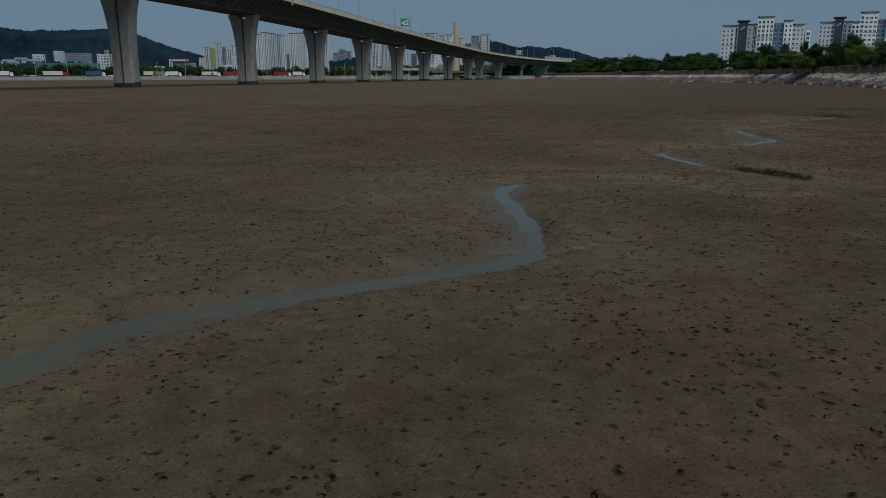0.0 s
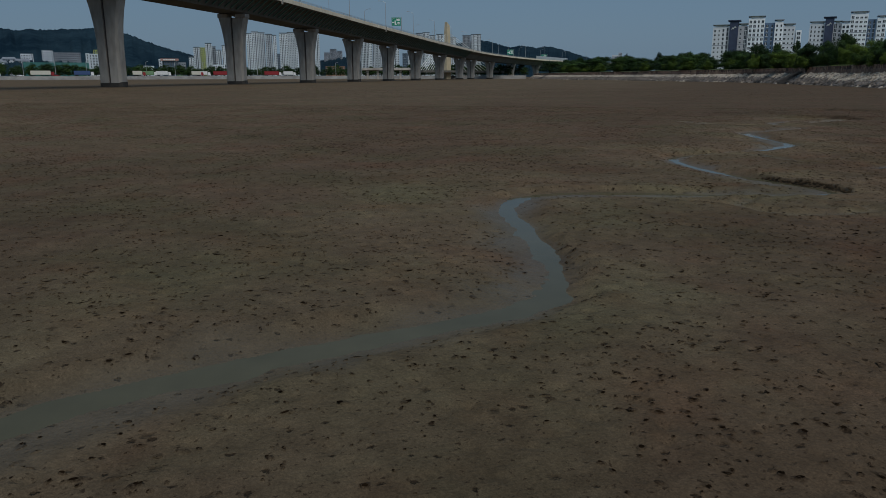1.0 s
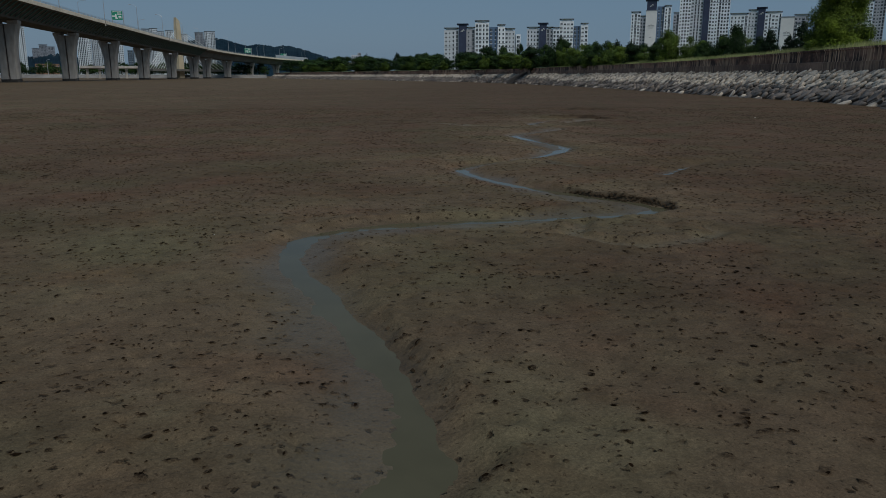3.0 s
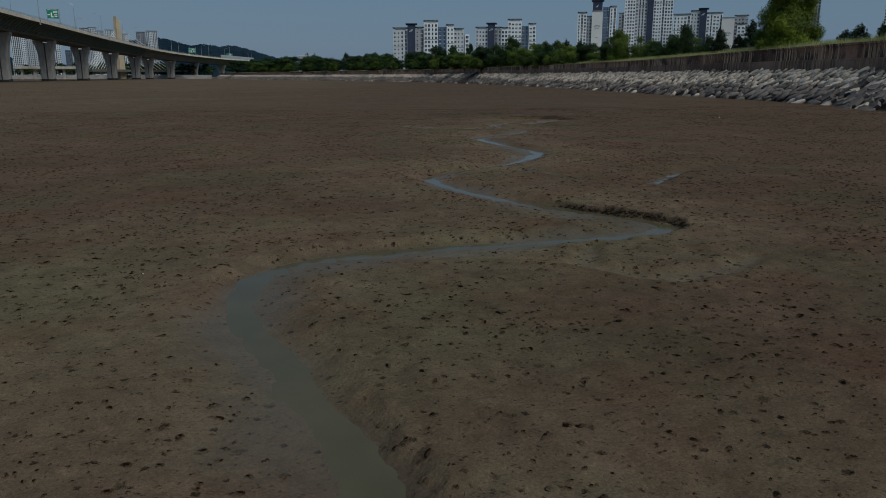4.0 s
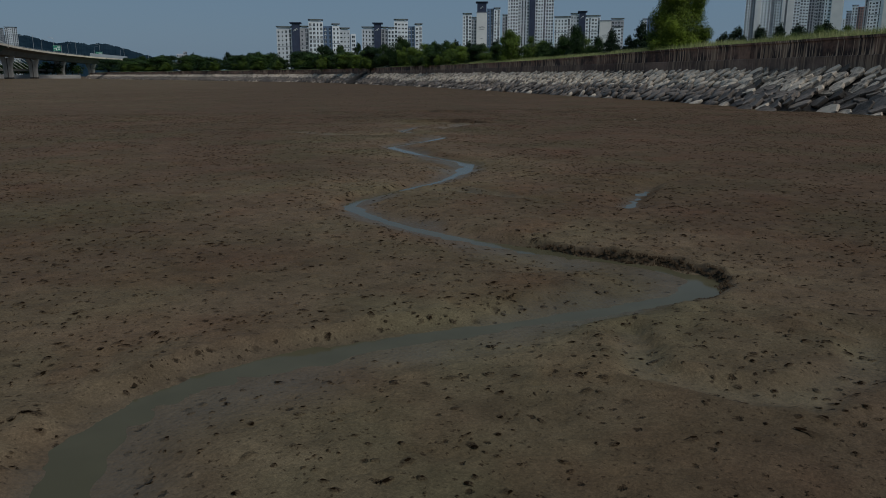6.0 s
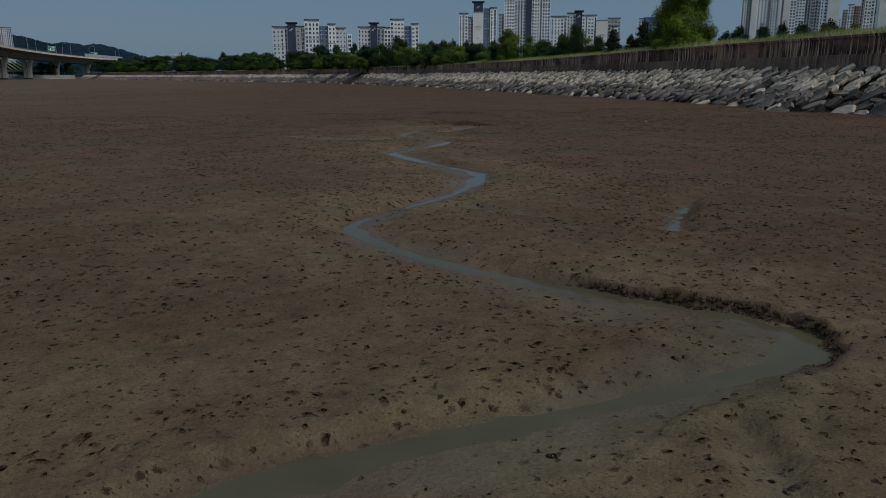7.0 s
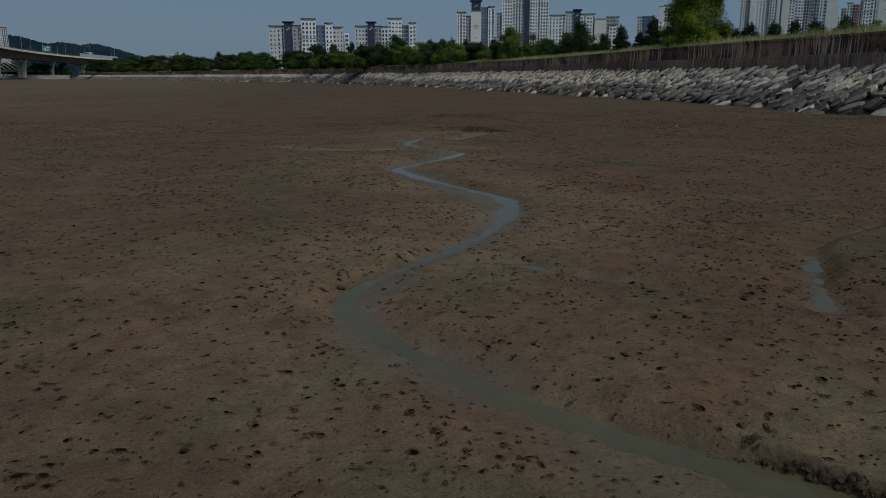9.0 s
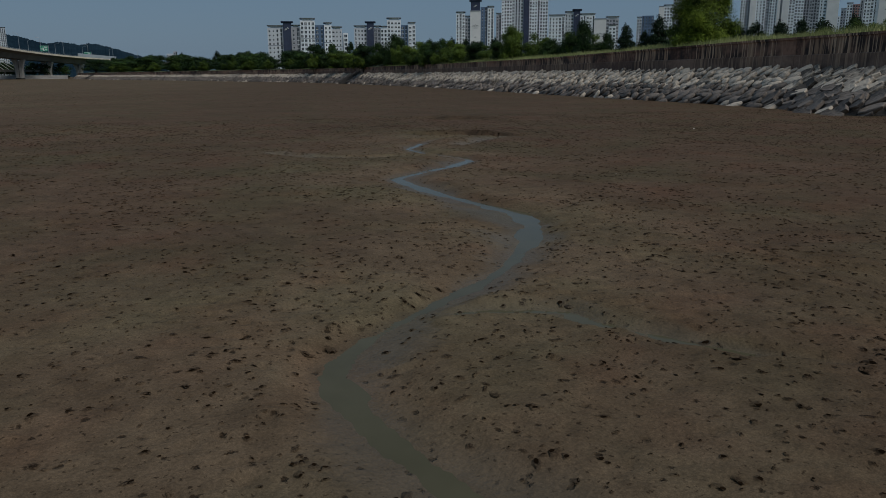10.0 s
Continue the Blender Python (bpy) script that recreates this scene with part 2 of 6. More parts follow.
def plain(name, col, rough=0.7, metal=0.0, vary=0.12):
    a = tuple(c * (1 - vary) for c in col)
    b = tuple(min(1, c * (1 + vary)) for c in col)
    return surface(name, a, b, coarse=0.2, fine=3, rough=(rough * 0.85, min(1, rough * 1.1)), bump=0.0, metal=metal)


# near-black for the discs that paint the shade inside unsunk burrow holes
BURROW_SHADE = surface("burrow_hole_shade", (0.006, 0.004, 0.0025), (0.018, 0.011, 0.006), coarse=3, fine=12, rough=(0.9, 1.0), bump=0)
BURROW_SHADE.node_tree.nodes["Principled BSDF"].inputs["Specular IOR Level"].default_value = 0.0
CLOD = surface("crumbled_mud", (0.028, 0.020, 0.0125), (0.062, 0.045, 0.029), coarse=2, fine=14, rough=(0.85, 1.0), bump=0, per_island=0.9)
CLOD.node_tree.nodes["Principled BSDF"].inputs["Specular IOR Level"].default_value = 0.0
MUD, WATER, WALL = mud_material(), water_material(), stained_concrete("stained_concrete", (0.074, 0.037, 0.024), (0.36, 0.195, 0.125), 1.0)
WET_STONE = surface("tide_darkened_stone", (0.050, 0.042, 0.035), (0.19, 0.158, 0.130), coarse=0.5, fine=4, rough=(0.6, 0.9), bump=0.85, bump_size=6, depth=0.10, per_island=0.7, per_object=0.7)
STONE = surface("quarry_stone", (0.068, 0.057, 0.045), (0.53, 0.455, 0.36), coarse=0.5, fine=4, rough=(0.75, 0.95), bump=0.85, bump_size=6, depth=0.10, per_island=0.75, per_object=0.75)
RUBBLE_SHADE = surface("gap_shade_rubble", (0.010, 0.009, 0.008), (0.030, 0.027, 0.024), coarse=0.8, fine=5, bump=0.8, bump_size=5, depth=0.1)
PIER = surface("pier_concrete", (0.28, 0.255, 0.222), (0.46, 0.425, 0.375), coarse=0.12, fine=0.9, bump=0.1, stretch=(1, 1, 0.35))
TIDE = surface("tide_stain", (0.022, 0.019, 0.016), (0.06, 0.053, 0.045), coarse=0.5, fine=3, bump=0.3)
PIPE = plain("dark_pipe", (0.06, 0.05, 0.045), 0.7)
# concrete darkened to put the shade under the deck into its colour
GIRDER = surface("shaded_girder_concrete", (0.085, 0.083, 0.073), (0.150, 0.146, 0.125), coarse=0.1, fine=0.7, bump=0.1)
RIB = plain("rib_paint", (0.075, 0.150, 0.125), 0.6)
# concrete lightened to paint in brightness the sun does not give this side
PARAPET = surface("lit_parapet_concrete", (0.64, 0.56, 0.43), (0.82, 0.73, 0.57), coarse=0.15, fine=1.2, bump=0.1, stretch=(1, 1, 0.3))
STEEL = plain("galvanised_steel", (0.45, 0.46, 0.46), 0.5, 0.6)
SIGN_GREEN = plain("sign_green", (0.01, 0.22, 0.13), 0.5)
SIGN_WHITE = plain("sign_white", (0.75, 0.78, 0.75), 0.5)
LEAF_A = surface("leaf_mid_green", (0.020, 0.043, 0.006), (0.116, 0.172, 0.024), coarse=0.9, fine=5, rough=(0.5, 0.75), bump=0, per_island=0.35, per_object=0.6)
LEAF_B = surface("leaf_dark_green", (0.008, 0.023, 0.006), (0.042, 0.082, 0.016), coarse=0.9, fine=5, rough=(0.5, 0.75), bump=0, per_island=0.35, per_object=0.5)
LEAF_W = surface("willow_leaf", (0.030, 0.052, 0.006), (0.180, 0.245, 0.024), coarse=0.5, fine=4, rough=(0.5, 0.75), bump=0, per_island=0.6)
LEAF_P = surface("pine_needle", (0.006, 0.016, 0.008), (0.025, 0.045, 0.020), coarse=0.9, fine=5, bump=0, per_island=0.4)
for leafy in (LEAF_A, LEAF_B, LEAF_W, LEAF_P):
    leafy.node_tree.nodes["Principled BSDF"].inputs["Specular IOR Level"].default_value = 0.15
BARK = surface("bark", (0.04, 0.03, 0.022), (0.12, 0.095, 0.07), coarse=1, fine=9, bump=0.5, stretch=(1, 1, 0.25))
GRASS = surface("bank_grass", (0.13, 0.165, 0.045), (0.42, 0.43, 0.18), coarse=0.15, fine=1.0, bump=0, per_island=0.5)
TURF = surface("turf", (0.035, 0.06, 0.015), (0.12, 0.15, 0.05), coarse=0.1, fine=1.5, bump=0.4, bump_size=4, depth=0.1)
# bluish tone puts the distance haze into the woods' own colour
HILL = surface("hazed_wooded_hill", (0.006, 0.017, 0.028), (0.020, 0.041, 0.056), coarse=0.005, fine=0.045, rough=(0.9, 1), bump=0.6, bump_size=0.06, depth=5)
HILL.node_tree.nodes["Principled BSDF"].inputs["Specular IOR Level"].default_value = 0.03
ASPHALT = surface("asphalt", (0.04, 0.04, 0.04), (0.07, 0.07, 0.068), coarse=0.1, fine=2, bump=0.1)
REVET = surface("grey_revetment", (0.13, 0.12, 0.108), (0.25, 0.235, 0.21), coarse=0.15, fine=1.0, bump=0.4, bump_size=1, depth=0.3)
PAINT = {
    "w": surface("white_render", (0.74, 0.78, 0.82), (0.86, 0.89, 0.91), coarse=0.05, fine=0.3, bump=0),
    "g": surface("light_grey_render", (0.52, 0.55, 0.59), (0.63, 0.66, 0.69), coarse=0.05, fine=0.3, bump=0),
    "d": surface("mid_grey_render", (0.32, 0.33, 0.36), (0.44, 0.45, 0.48), coarse=0.05, fine=0.3, bump=0),
    "n": surface("navy_render", (0.020, 0.030, 0.062), (0.04, 0.055, 0.10), coarse=0.05, fine=0.3, bump=0),
    "b": surface("blue_cladding", (0.07, 0.12, 0.20), (0.13, 0.20, 0.31), coarse=0.05, fine=0.3, bump=0),
    "p": surface("pale_gable", (0.66, 0.66, 0.65), (0.79, 0.78, 0.76), coarse=0.03, fine=0.2, bump=0),
    "y": surface("lime_render", (0.40, 0.44, 0.12), (0.55, 0.58, 0.20), coarse=0.05, fine=0.3, bump=0),
    "r": surface("pink_render", (0.30, 0.17, 0.145), (0.40, 0.23, 0.20), coarse=0.05, fine=0.3, bump=0),
    "o": surface("orange_brick", (0.30, 0.14, 0.08), (0.42, 0.21, 0.13), coarse=0.05, fine=0.3, bump=0),
    "x": surface("teal_screen", (0.035, 0.130, 0.125), (0.060, 0.185, 0.175), coarse=0.05, fine=0.3, bump=0),
}
# greyer, bluer versions of the paints, with distance haze mixed into the colour
FAR_PAINT = {
    "w": surface("hazed_pale_render", (0.48, 0.53, 0.58), (0.63, 0.68, 0.72), coarse=0.05, fine=0.3, bump=0),
    "g": surface("hazed_grey_render", (0.34, 0.38, 0.42), (0.46, 0.50, 0.54), coarse=0.05, fine=0.3, bump=0),
    "d": surface("hazed_dull_render", (0.15, 0.17, 0.20), (0.24, 0.26, 0.29), coarse=0.05, fine=0.3, bump=0),
    "b": surface("hazed_blue_render", (0.06, 0.09, 0.13), (0.10, 0.14, 0.19), coarse=0.05, fine=0.3, bump=0),
    "y": surface("hazed_lime_render", (0.25, 0.29, 0.09), (0.34, 0.38, 0.14), coarse=0.05, fine=0.3, bump=0),
    "o": surface("hazed_brick", (0.20, 0.11, 0.07), (0.27, 0.15, 0.10), coarse=0.05, fine=0.3, bump=0),
    "x": PAINT["x"],
}
PANE = plain("window_pane", (0.030, 0.040, 0.052), 0.35)
ROOF = plain("roof_slab", (0.20, 0.22, 0.25), 0.7)
LOGO = plain("grey_mark", (0.25, 0.26, 0.27), 0.7)


# ---- mesh helpers ----
def link_mesh(name, bm_or_me, mats, parent=None, label="", smooth=False):
    if isinstance(bm_or_me, bmesh.types.BMesh):
        me = bpy.data.meshes.new(name)
        bm_or_me.to_mesh(me)
        bm_or_me.free()
    else:
        me = bm_or_me
    for m in (mats if isinstance(mats, (list, tuple)) else [mats]):
        me.materials.append(m)
    if smooth:
        me.polygons.foreach_set("use_smooth", [True] * len(me.polygons))
    ob = new(name, me)
    if parent:
        ob.parent = parent
    if label:
        tagged(ob, label)
    return ob


def part(name, bm, material, parent, label=""):
    return link_mesh(name, bm, material, parent, label)


def empty(name, m=None, **tags):
    e = new(name)
    e.empty_display_size = 0.3
    if m is not None:
        e.matrix_basis = m
    return tagged(e, **tags)


def add_box(bm, x0, x1, y0, y1, z0, z1, m=None, mat_index=0):
    vs = [bm.verts.new((x, y, z)) for z in (z0, z1) for x, y in ((x0, y0), (x1, y0), (x1, y1), (x0, y1))]
    if m is not None:
        for v in vs:
            v.co = m @ v.co
    for q in ((3, 2, 1, 0), (4, 5, 6, 7), (0, 1, 5, 4), (1, 2, 6, 5), (2, 3, 7, 6), (3, 0, 4, 7)):
        f = bm.faces.new([vs[i] for i in q])
        f.material_index = mat_index
    return vs


def add_tube(bm, pts, radii, n=6):
    rings = []
    for i, p in enumerate(pts):
        p = Vector(p)
        d = Vector(pts[min(i + 1, len(pts) - 1)]) - Vector(pts[max(i - 1, 0)])
        q = d.to_track_quat("Z", "Y")
        rings.append([bm.verts.new(p + q @ Vector((radii[i] * math.cos(a), radii[i] * math.sin(a), 0))) for a in (2 * math.pi * k / n for k in range(n))])
    for a, b in zip(rings, rings[1:]):
        for k in range(n):
            bm.faces.new((a[k], a[(k + 1) % n], b[(k + 1) % n], b[k]))
    bm.faces.new(rings[-1])
    bm.faces.new(rings[0][::-1])


def add_sweep(bm, nodes, section, closed=True, mat_index=0):
    """Sweep a section of (sideways, up) along nodes of (point, right vector)."""
    rings = [[bm.verts.new(Vector(p) + Vector(r) * a + Vector((0, 0, b))) for a, b in (section(i) if callable(section) else section)] for i, (p, r) in enumerate(nodes)]
    k = len(rings[0])
    for a, b in zip(rings, rings[1:]):
        for j in range(k if closed else k - 1):
            f = bm.faces.new((a[j], b[j], b[(j + 1) % k], a[(j + 1) % k]))
            f.material_index = mat_index
    if closed:
        bm.faces.new(rings[0])
        bm.faces.new(rings[-1][::-1])
    return rings


def raw_mesh(name, verts, faces):
    """A mesh from arrays: verts (n, 3) and faces (m, 3 or 4)."""
    me = bpy.data.meshes.new(name)
    verts, faces = np.asarray(verts, np.float32), np.asarray(faces, np.int32)
    k = faces.shape[1]
    me.vertices.add(len(verts))
    me.vertices.foreach_set("co", verts.ravel())
    me.loops.add(faces.size)
    me.loops.foreach_set("vertex_index", faces.ravel())
    me.polygons.add(len(faces))
    me.polygons.foreach_set("loop_start", np.arange(0, faces.size, k, dtype=np.int32))
    me.polygons.foreach_set("loop_total", np.full(len(faces), k, np.int32))
    me.update(calc_edges=True)
    return me


TABLE = np.random.RandomState(5).rand(256, 256)


def relief(x, y, size, seed=0):
    """Smooth value noise of about that size in metres, from -1 to 1."""
    x, y = x / size + 37.3 * seed, y / size + 11.7 * seed
    i, j = np.floor(x).astype(int), np.floor(y).astype(int)
    a, b = x - i, y - j
    a, b = a * a * (3 - 2 * a), b * b * (3 - 2 * b)
    t = lambda p, q: TABLE[p % 256, q % 256]
    return 2 * ((t(i, j) * (1 - a) + t(i + 1, j) * a) * (1 - b) + (t(i, j + 1) * (1 - a) + t(i + 1, j + 1) * a) * b) - 1


# ---- the mudflat: one sheet, finest along the creek, with banks, lumps and burrows ----
# creek: x, y, half width, which bank is cut steep (+ left of the flow line, - right)
CREEK_SOUTH = [
    (3.2, -2.6, .22, 0), (2.2, -1.4, .24, 0), (1.45, -.6, .24, 0), (1.05, -.22, .26, 0), (.68, .17, .25, .2), (.46, .62, .24, .2), (.31, 1.12, .25, .2),
    (.19, 1.67, .26, 0), (.07, 2.25, .24, 0), (-.03, 2.9, .22, 0), (-.14, 3.57, .22, -.1), (-.24, 4.17, .23, -.2), (-.5, 4.72, .24, -.4),
    (-.95, 5.05, .19, -.5), (-1.5, 5.32, .16, -.6), (-2.6, 5.68, .18, -.6), (-3.7, 6.03, .19, -.3), (-4.9, 6.33, .16, 0), (-5.55, 6.65, .18, .2),
    (-6.05, 7.1, .18, .35), (-6.3, 7.6, .15, .5), (-6.33, 8.1, .14, .55)]
CREEK_MIDDLE = [
    (-6.15, 8.7, .15, .6), (-5.9, 9.3, .13, .6), (-5.5, 9.95, .12, .4), (-5.05, 10.75, .12, .1), (-4.7, 11.4, .12, -.2), (-4.38, 12.0, .14, -.6),
    (-4.25, 12.5, .19, -1), (-4.45, 12.9, .16, -1.2), (-5.0, 13.04, .13, -1.2), (-5.9, 13.0, .13, -1.1), (-6.5, 12.98, .14, -.9), (-7.15, 12.96, .13, -.5),
    (-7.8, 12.95, .11, -.2), (-8.5, 13.05, .12, 0), (-9.4, 13.30, .13, 0), (-10.1, 13.56, .13, .2), (-10.5, 13.80, .13, .35), (-10.72, 14.15, .12, .45),
    (-10.85, 14.6, .10, .55), (-10.95, 15.3, .08, .5), (-10.98, 16.0, .075, .35), (-11.05, 16.7, .09, .1)]
CREEK_NORTH = [
    (-11.28, 17.6, .13, 0), (-11.68, 18.6, .17, -.15), (-12.12, 19.5, .20, -.3), (-12.8, 20.2, .17, -.45), (-13.7, 20.52, .14, -.45), (-14.9, 21.0, .13, -.25),
    (-16.3, 21.68, .18, 0), (-17.0, 22.1, .15, .3), (-17.2, 23.3, .10, .3), (-17.3, 24.6, .14, 0), (-17.6, 25.8, .13, -.35), (-18.2, 26.4, .10, -.55),
    (-19.6, 26.5, .08, -.4), (-20.8, 27.2, .10, 0), (-21.9, 29.5, .06, 0), (-22.3, 31.0, .02, 0)]
PALE_PAN = [(-22.3, 23.6, .10, 0), (-21.05, 23.6, .10, 0), (-19.9, 24.3, .05, 0), (-19.2, 25.3, .03, 0)]
FAR_PAN = [(-20.15, 28.9, .10, 0), (-20.5, 30.6, .12, 0), (-20.6, 31.8, .06, 0)]
FAR_SCARP = [(-20.6, 32.3, .05, -.8), (-21.5, 32.5, .10, -1.2), (-22.5, 32.6, .10, -1.2), (-23.5, 31.8, .02, -.8)]
LAST_SCARP = [(-27.4, 40.9, .05, -.8), (-28.1, 40.6, .15, -1.2), (-29.0, 40.2, .12, -1.2), (-29.8, 39.7, .04, -.8)]
SIDE_RILL = [(-10.7, 15.4, .06, 0), (-10.5, 15.62, .06, 0), (-10.1, 15.95, .06, 0), (-9.8, 16.06, .08, 0), (-9.45, 15.98, .06, 0), (-9.2, 16.02, .05, 0), (-8.8, 15.98, .05, 0), (-8.3, 16.03, .02, 0), (-7.6, 16.2, -.04, 0)]
SIDE_POOL = [(-6.8, 16.4, .05, 0), (-6.98, 17.1, .065, -.35), (-7.2, 18.1, .03, -.4), (-7.35, 19.0, -.03, -.45), (-7.2, 20.0, -.03, -.5), (-6.9, 21.2, -.06, -.4)]
OLD_SCAR = [(-4.3, 10.75, .02, 0), (-3.85, 9.95, .03, 0), (-3.2, 10.0, .05, 0), (-2.85, 10.2, .06, 0), (-2.65, 10.9, .06, -.1), (-2.7, 11.7, .04, -.1), (-3.1, 11.9, .02, 0)]
WATER_Z = -0.10


def build_mud():
    ax, ox = np.array((-0.828, 0.561)), np.array((7.24, 0.77))      # along the creek's run
    ay = np.array((0.561, 0.828))

    def lines(lo, hi, step, g1, far1, g2, far2):
        out = list(np.arange(lo, hi, step))
        for sign in (1, -1):
            s, r, run = step, 0.0, []
            while r < far2:
                s *= g1 if r < far1 else g2
                r += s
                run.append(r)
            if sign == 1:
                out += [out[-1] + k for k in run]
            else:
                out = [lo - k for k in reversed(run)] + out
        return np.array(out)

    step = 0.040
    us = lines(1.6, 24.0, step, 1.013, 26, 1.09, 3200)
    keep = (us > 0.5) | (np.arange(len(us)) % 6 == 0)
    us = us[keep]
    vs = lines(-4.6, 6.2, step, 1.028, 22, 1.10, 3200)
    U, V = np.meshgrid(us, vs, indexing="ij")
    X, Y = ox[0] + U * ax[0] + V * ay[0], ox[1] + U * ax[1] + V * ay[1]
    du, dv = np.gradient(us)[:, None] + 0 * V, np.gradient(vs)[None, :] + 0 * U
    cell = np.maximum(du, dv)
    fade = lambda size: np.clip(1.6 - 2.2 * cell / size, 0, 1)
    Z = 0.035 * relief(X, Y, 3.1, 1) * fade(3.1) + 0.018 * relief(X, Y, 1.1, 2) * fade(1.1)
    near = (np.abs(V - 1) < 45) & (U > -8) & (U < 75)
    x, y = X[near], Y[near]
    # nearest reach of the creek
    best = np.full(x.shape, 1e9)
    half, cut, side = np.zeros_like(x), np.zeros_like(x), np.zeros_like(x)
    shallow, gentle = np.zeros_like(x), np.full(x.shape, 0.9)
    creek_gap = None
    wobble = 0.036 * relief(x, y, 0.42, 3) + 0.016 * relief(x, y, 0.15, 4)
    for reach, low in ((CREEK_SOUTH + CREEK_MIDDLE + CREEK_NORTH, 0.0), (SIDE_RILL, 0.5), (SIDE_POOL, 0.0), (OLD_SCAR, 1.0), (PALE_PAN, 0.5), (FAR_PAN, 0.5), (FAR_SCARP, 0.7), (LAST_SCARP, 0.7)):
        for (x0, y0, h0, c0), (x1, y1, h1, c1) in zip(reach, reach[1:]):
            dx, dy = x1 - x0, y1 - y0
            t = np.clip(((x - x0) * dx + (y - y0) * dy) / (dx * dx + dy * dy), 0, 1)
            px, py = x - x0 - t * dx, y - y0 - t * dy
            h = h0 + t * (h1 - h0)
            d = np.hypot(px, py) - h + (0.045 + 0.015 * (y0 > 17) + 0.05 * (y0 < 5.2) + 0.02 * (5.2 <= y0 < 8) if low == 0 else 0)
            won = d < best
            best = np.where(won, d, best)
            half, cut = np.where(won, h, half), np.where(won, c0 + t * (c1 - c0), cut)
            side = np.where(won, np.sign(dx * py - dy * px), side)
            shallow, gentle = np.where(won, low, shallow), np.where(won, 0.0 if 13.7 < y0 < 17.0 and low == 0 else 0.9, gentle)
        if creek_gap is None:
            creek_gap, creek_side = best.copy(), side.copy()
    steep = np.clip(side * cut, -1, 1.3)
    wobble = wobble + np.clip(steep, 0, 1) * (0.06 * relief(x, y, 0.55, 14) + 0.045 * relief(x, y, 0.19, 15) + 0.03 * relief(x, y, 0.09, 16))
    e = best + wobble * np.clip(best * 4 + 1, 0.3, 1)
    width = np.where(steep > 0, 0.55 - 0.46 * np.clip(steep, 0, 1), 0.55 + gentle * np.clip(-steep, 0, 1))
    s = np.clip(e / width, 0, 1)
    s = s * s * (3 - 2 * s)
    crest = (0.015 + 0.04 * (shallow == 0.7)) * np.clip(steep, 0, 1.2) ** 1.8 * np.exp(-np.clip(e - width, 0, None) / np.where(shallow == 0.7, 1.4, 0.45)) - 0.02 * np.clip(-steep, 0, 1) * np.exp(-np.clip(e, 0, None) / 1.5)
    z = Z[near]
    top = z * np.clip(0.35 + e / 1.5, 0.35, 1) + crest + np.clip(steep, 0, 1) * (0.025 * relief(x, y, 0.30, 8) + 0.030 * relief(x, y, 0.11, 12)) * np.exp(-np.clip(e, 0, None) / 0.8)
    bed = WATER_Z - 0.07 * np.clip(-e / np.maximum(np.abs(half), 0.05), 0, 1)
    zc = np.where(e > 0, WATER_Z + (np.maximum(top, -0.055) - WATER_Z) * s, bed)
    zs = top - (0.07 - 0.03 * (shallow == 1)) * np.exp(-np.clip(e, 0, None) ** 2 / 0.012) + 0.022 * (shallow == 1) * np.exp(-(e - 0.22) ** 2 / 0.01)
    zs = np.where((shallow == 0.5) & (e < 0), -0.082, np.maximum(zs, -0.07))
    zs = np.minimum(zs, WATER_Z - 0.01 + 0.16 * np.clip(creek_gap, 0, None) / 0.55)      # runnels open out into the creek
    Z[near] = np.where((shallow > 0.4) & (shallow != 0.7), zs, zc)
    # lighter near the creek, darker further off: part silt, part painted lens falloff
    silt = np.zeros_like(X)
    silt[near] = np.exp(-(np.clip(creek_gap, 0, None) / np.where(creek_side < 0, 1.8, 2.9)) ** 2) * (0.85 + 0.3 * relief(x, y, 1.6, 21) + 0.2 * relief(x, y, 0.6, 22))
    for reach, amount, width in ((PALE_PAN, 1.5, 0.16), (FAR_PAN, 1.3, 0.16), (OLD_SCAR, 0.8, 0.10), (SIDE_RILL[1:8], 0.6, 0.10)):      # pale streaks: settled silt, with the sheen of thin water painted in
        gap = np.full(x.shape, 1e9)
        for (x0, y0, h0, _), (x1, y1, h1, _) in zip(reach, reach[1:]):
            dx, dy = x1 - x0, y1 - y0
            t = np.clip(((x - x0) * dx + (y - y0) * dy) / (dx * dx + dy * dy), 0, 1)
            gap = np.minimum(gap, np.hypot(x - x0 - t * dx, y - y0 - t * dy) - h0 - t * (h1 - h0))
        silt[near] += amount * np.exp(-(np.clip(gap + 0.1 * relief(x, y, 0.4, 31), 0, None) / width) ** 2)
    open_flat = np.clip((-(X - 14) * 0.657 - (Y - 28) * 0.754 - 24) / 30, 0, 1)      # paler away from the embankment
    silt = silt + (0.62 + 0.15 * relief(X, Y, 9.0, 23) + 0.12 * relief(X, Y, 3.0, 24)) * open_flat * (1 - np.clip(silt, 0, 1))
    wet, cliff, bare, brink = np.zeros_like(X), np.zeros_like(X), np.zeros_like(X), np.zeros_like(X)
    brink[near] = (steep > 0.5) & (e > width) & (e < width + 0.08 + 0.35 * relief(x, y, 0.8, 17))
    # where the bank and scarp faces take the painted shade
    bare[near] = np.clip(steep * 1.4 - 0.35, 0, 1) * (e > 0) * np.clip(1.25 - e / (width + 0.02 + 0.3 * (shallow == 0.7)), 0, 1)
    cliff[near] = (steep > 0.25) & (e < width + 0.12)
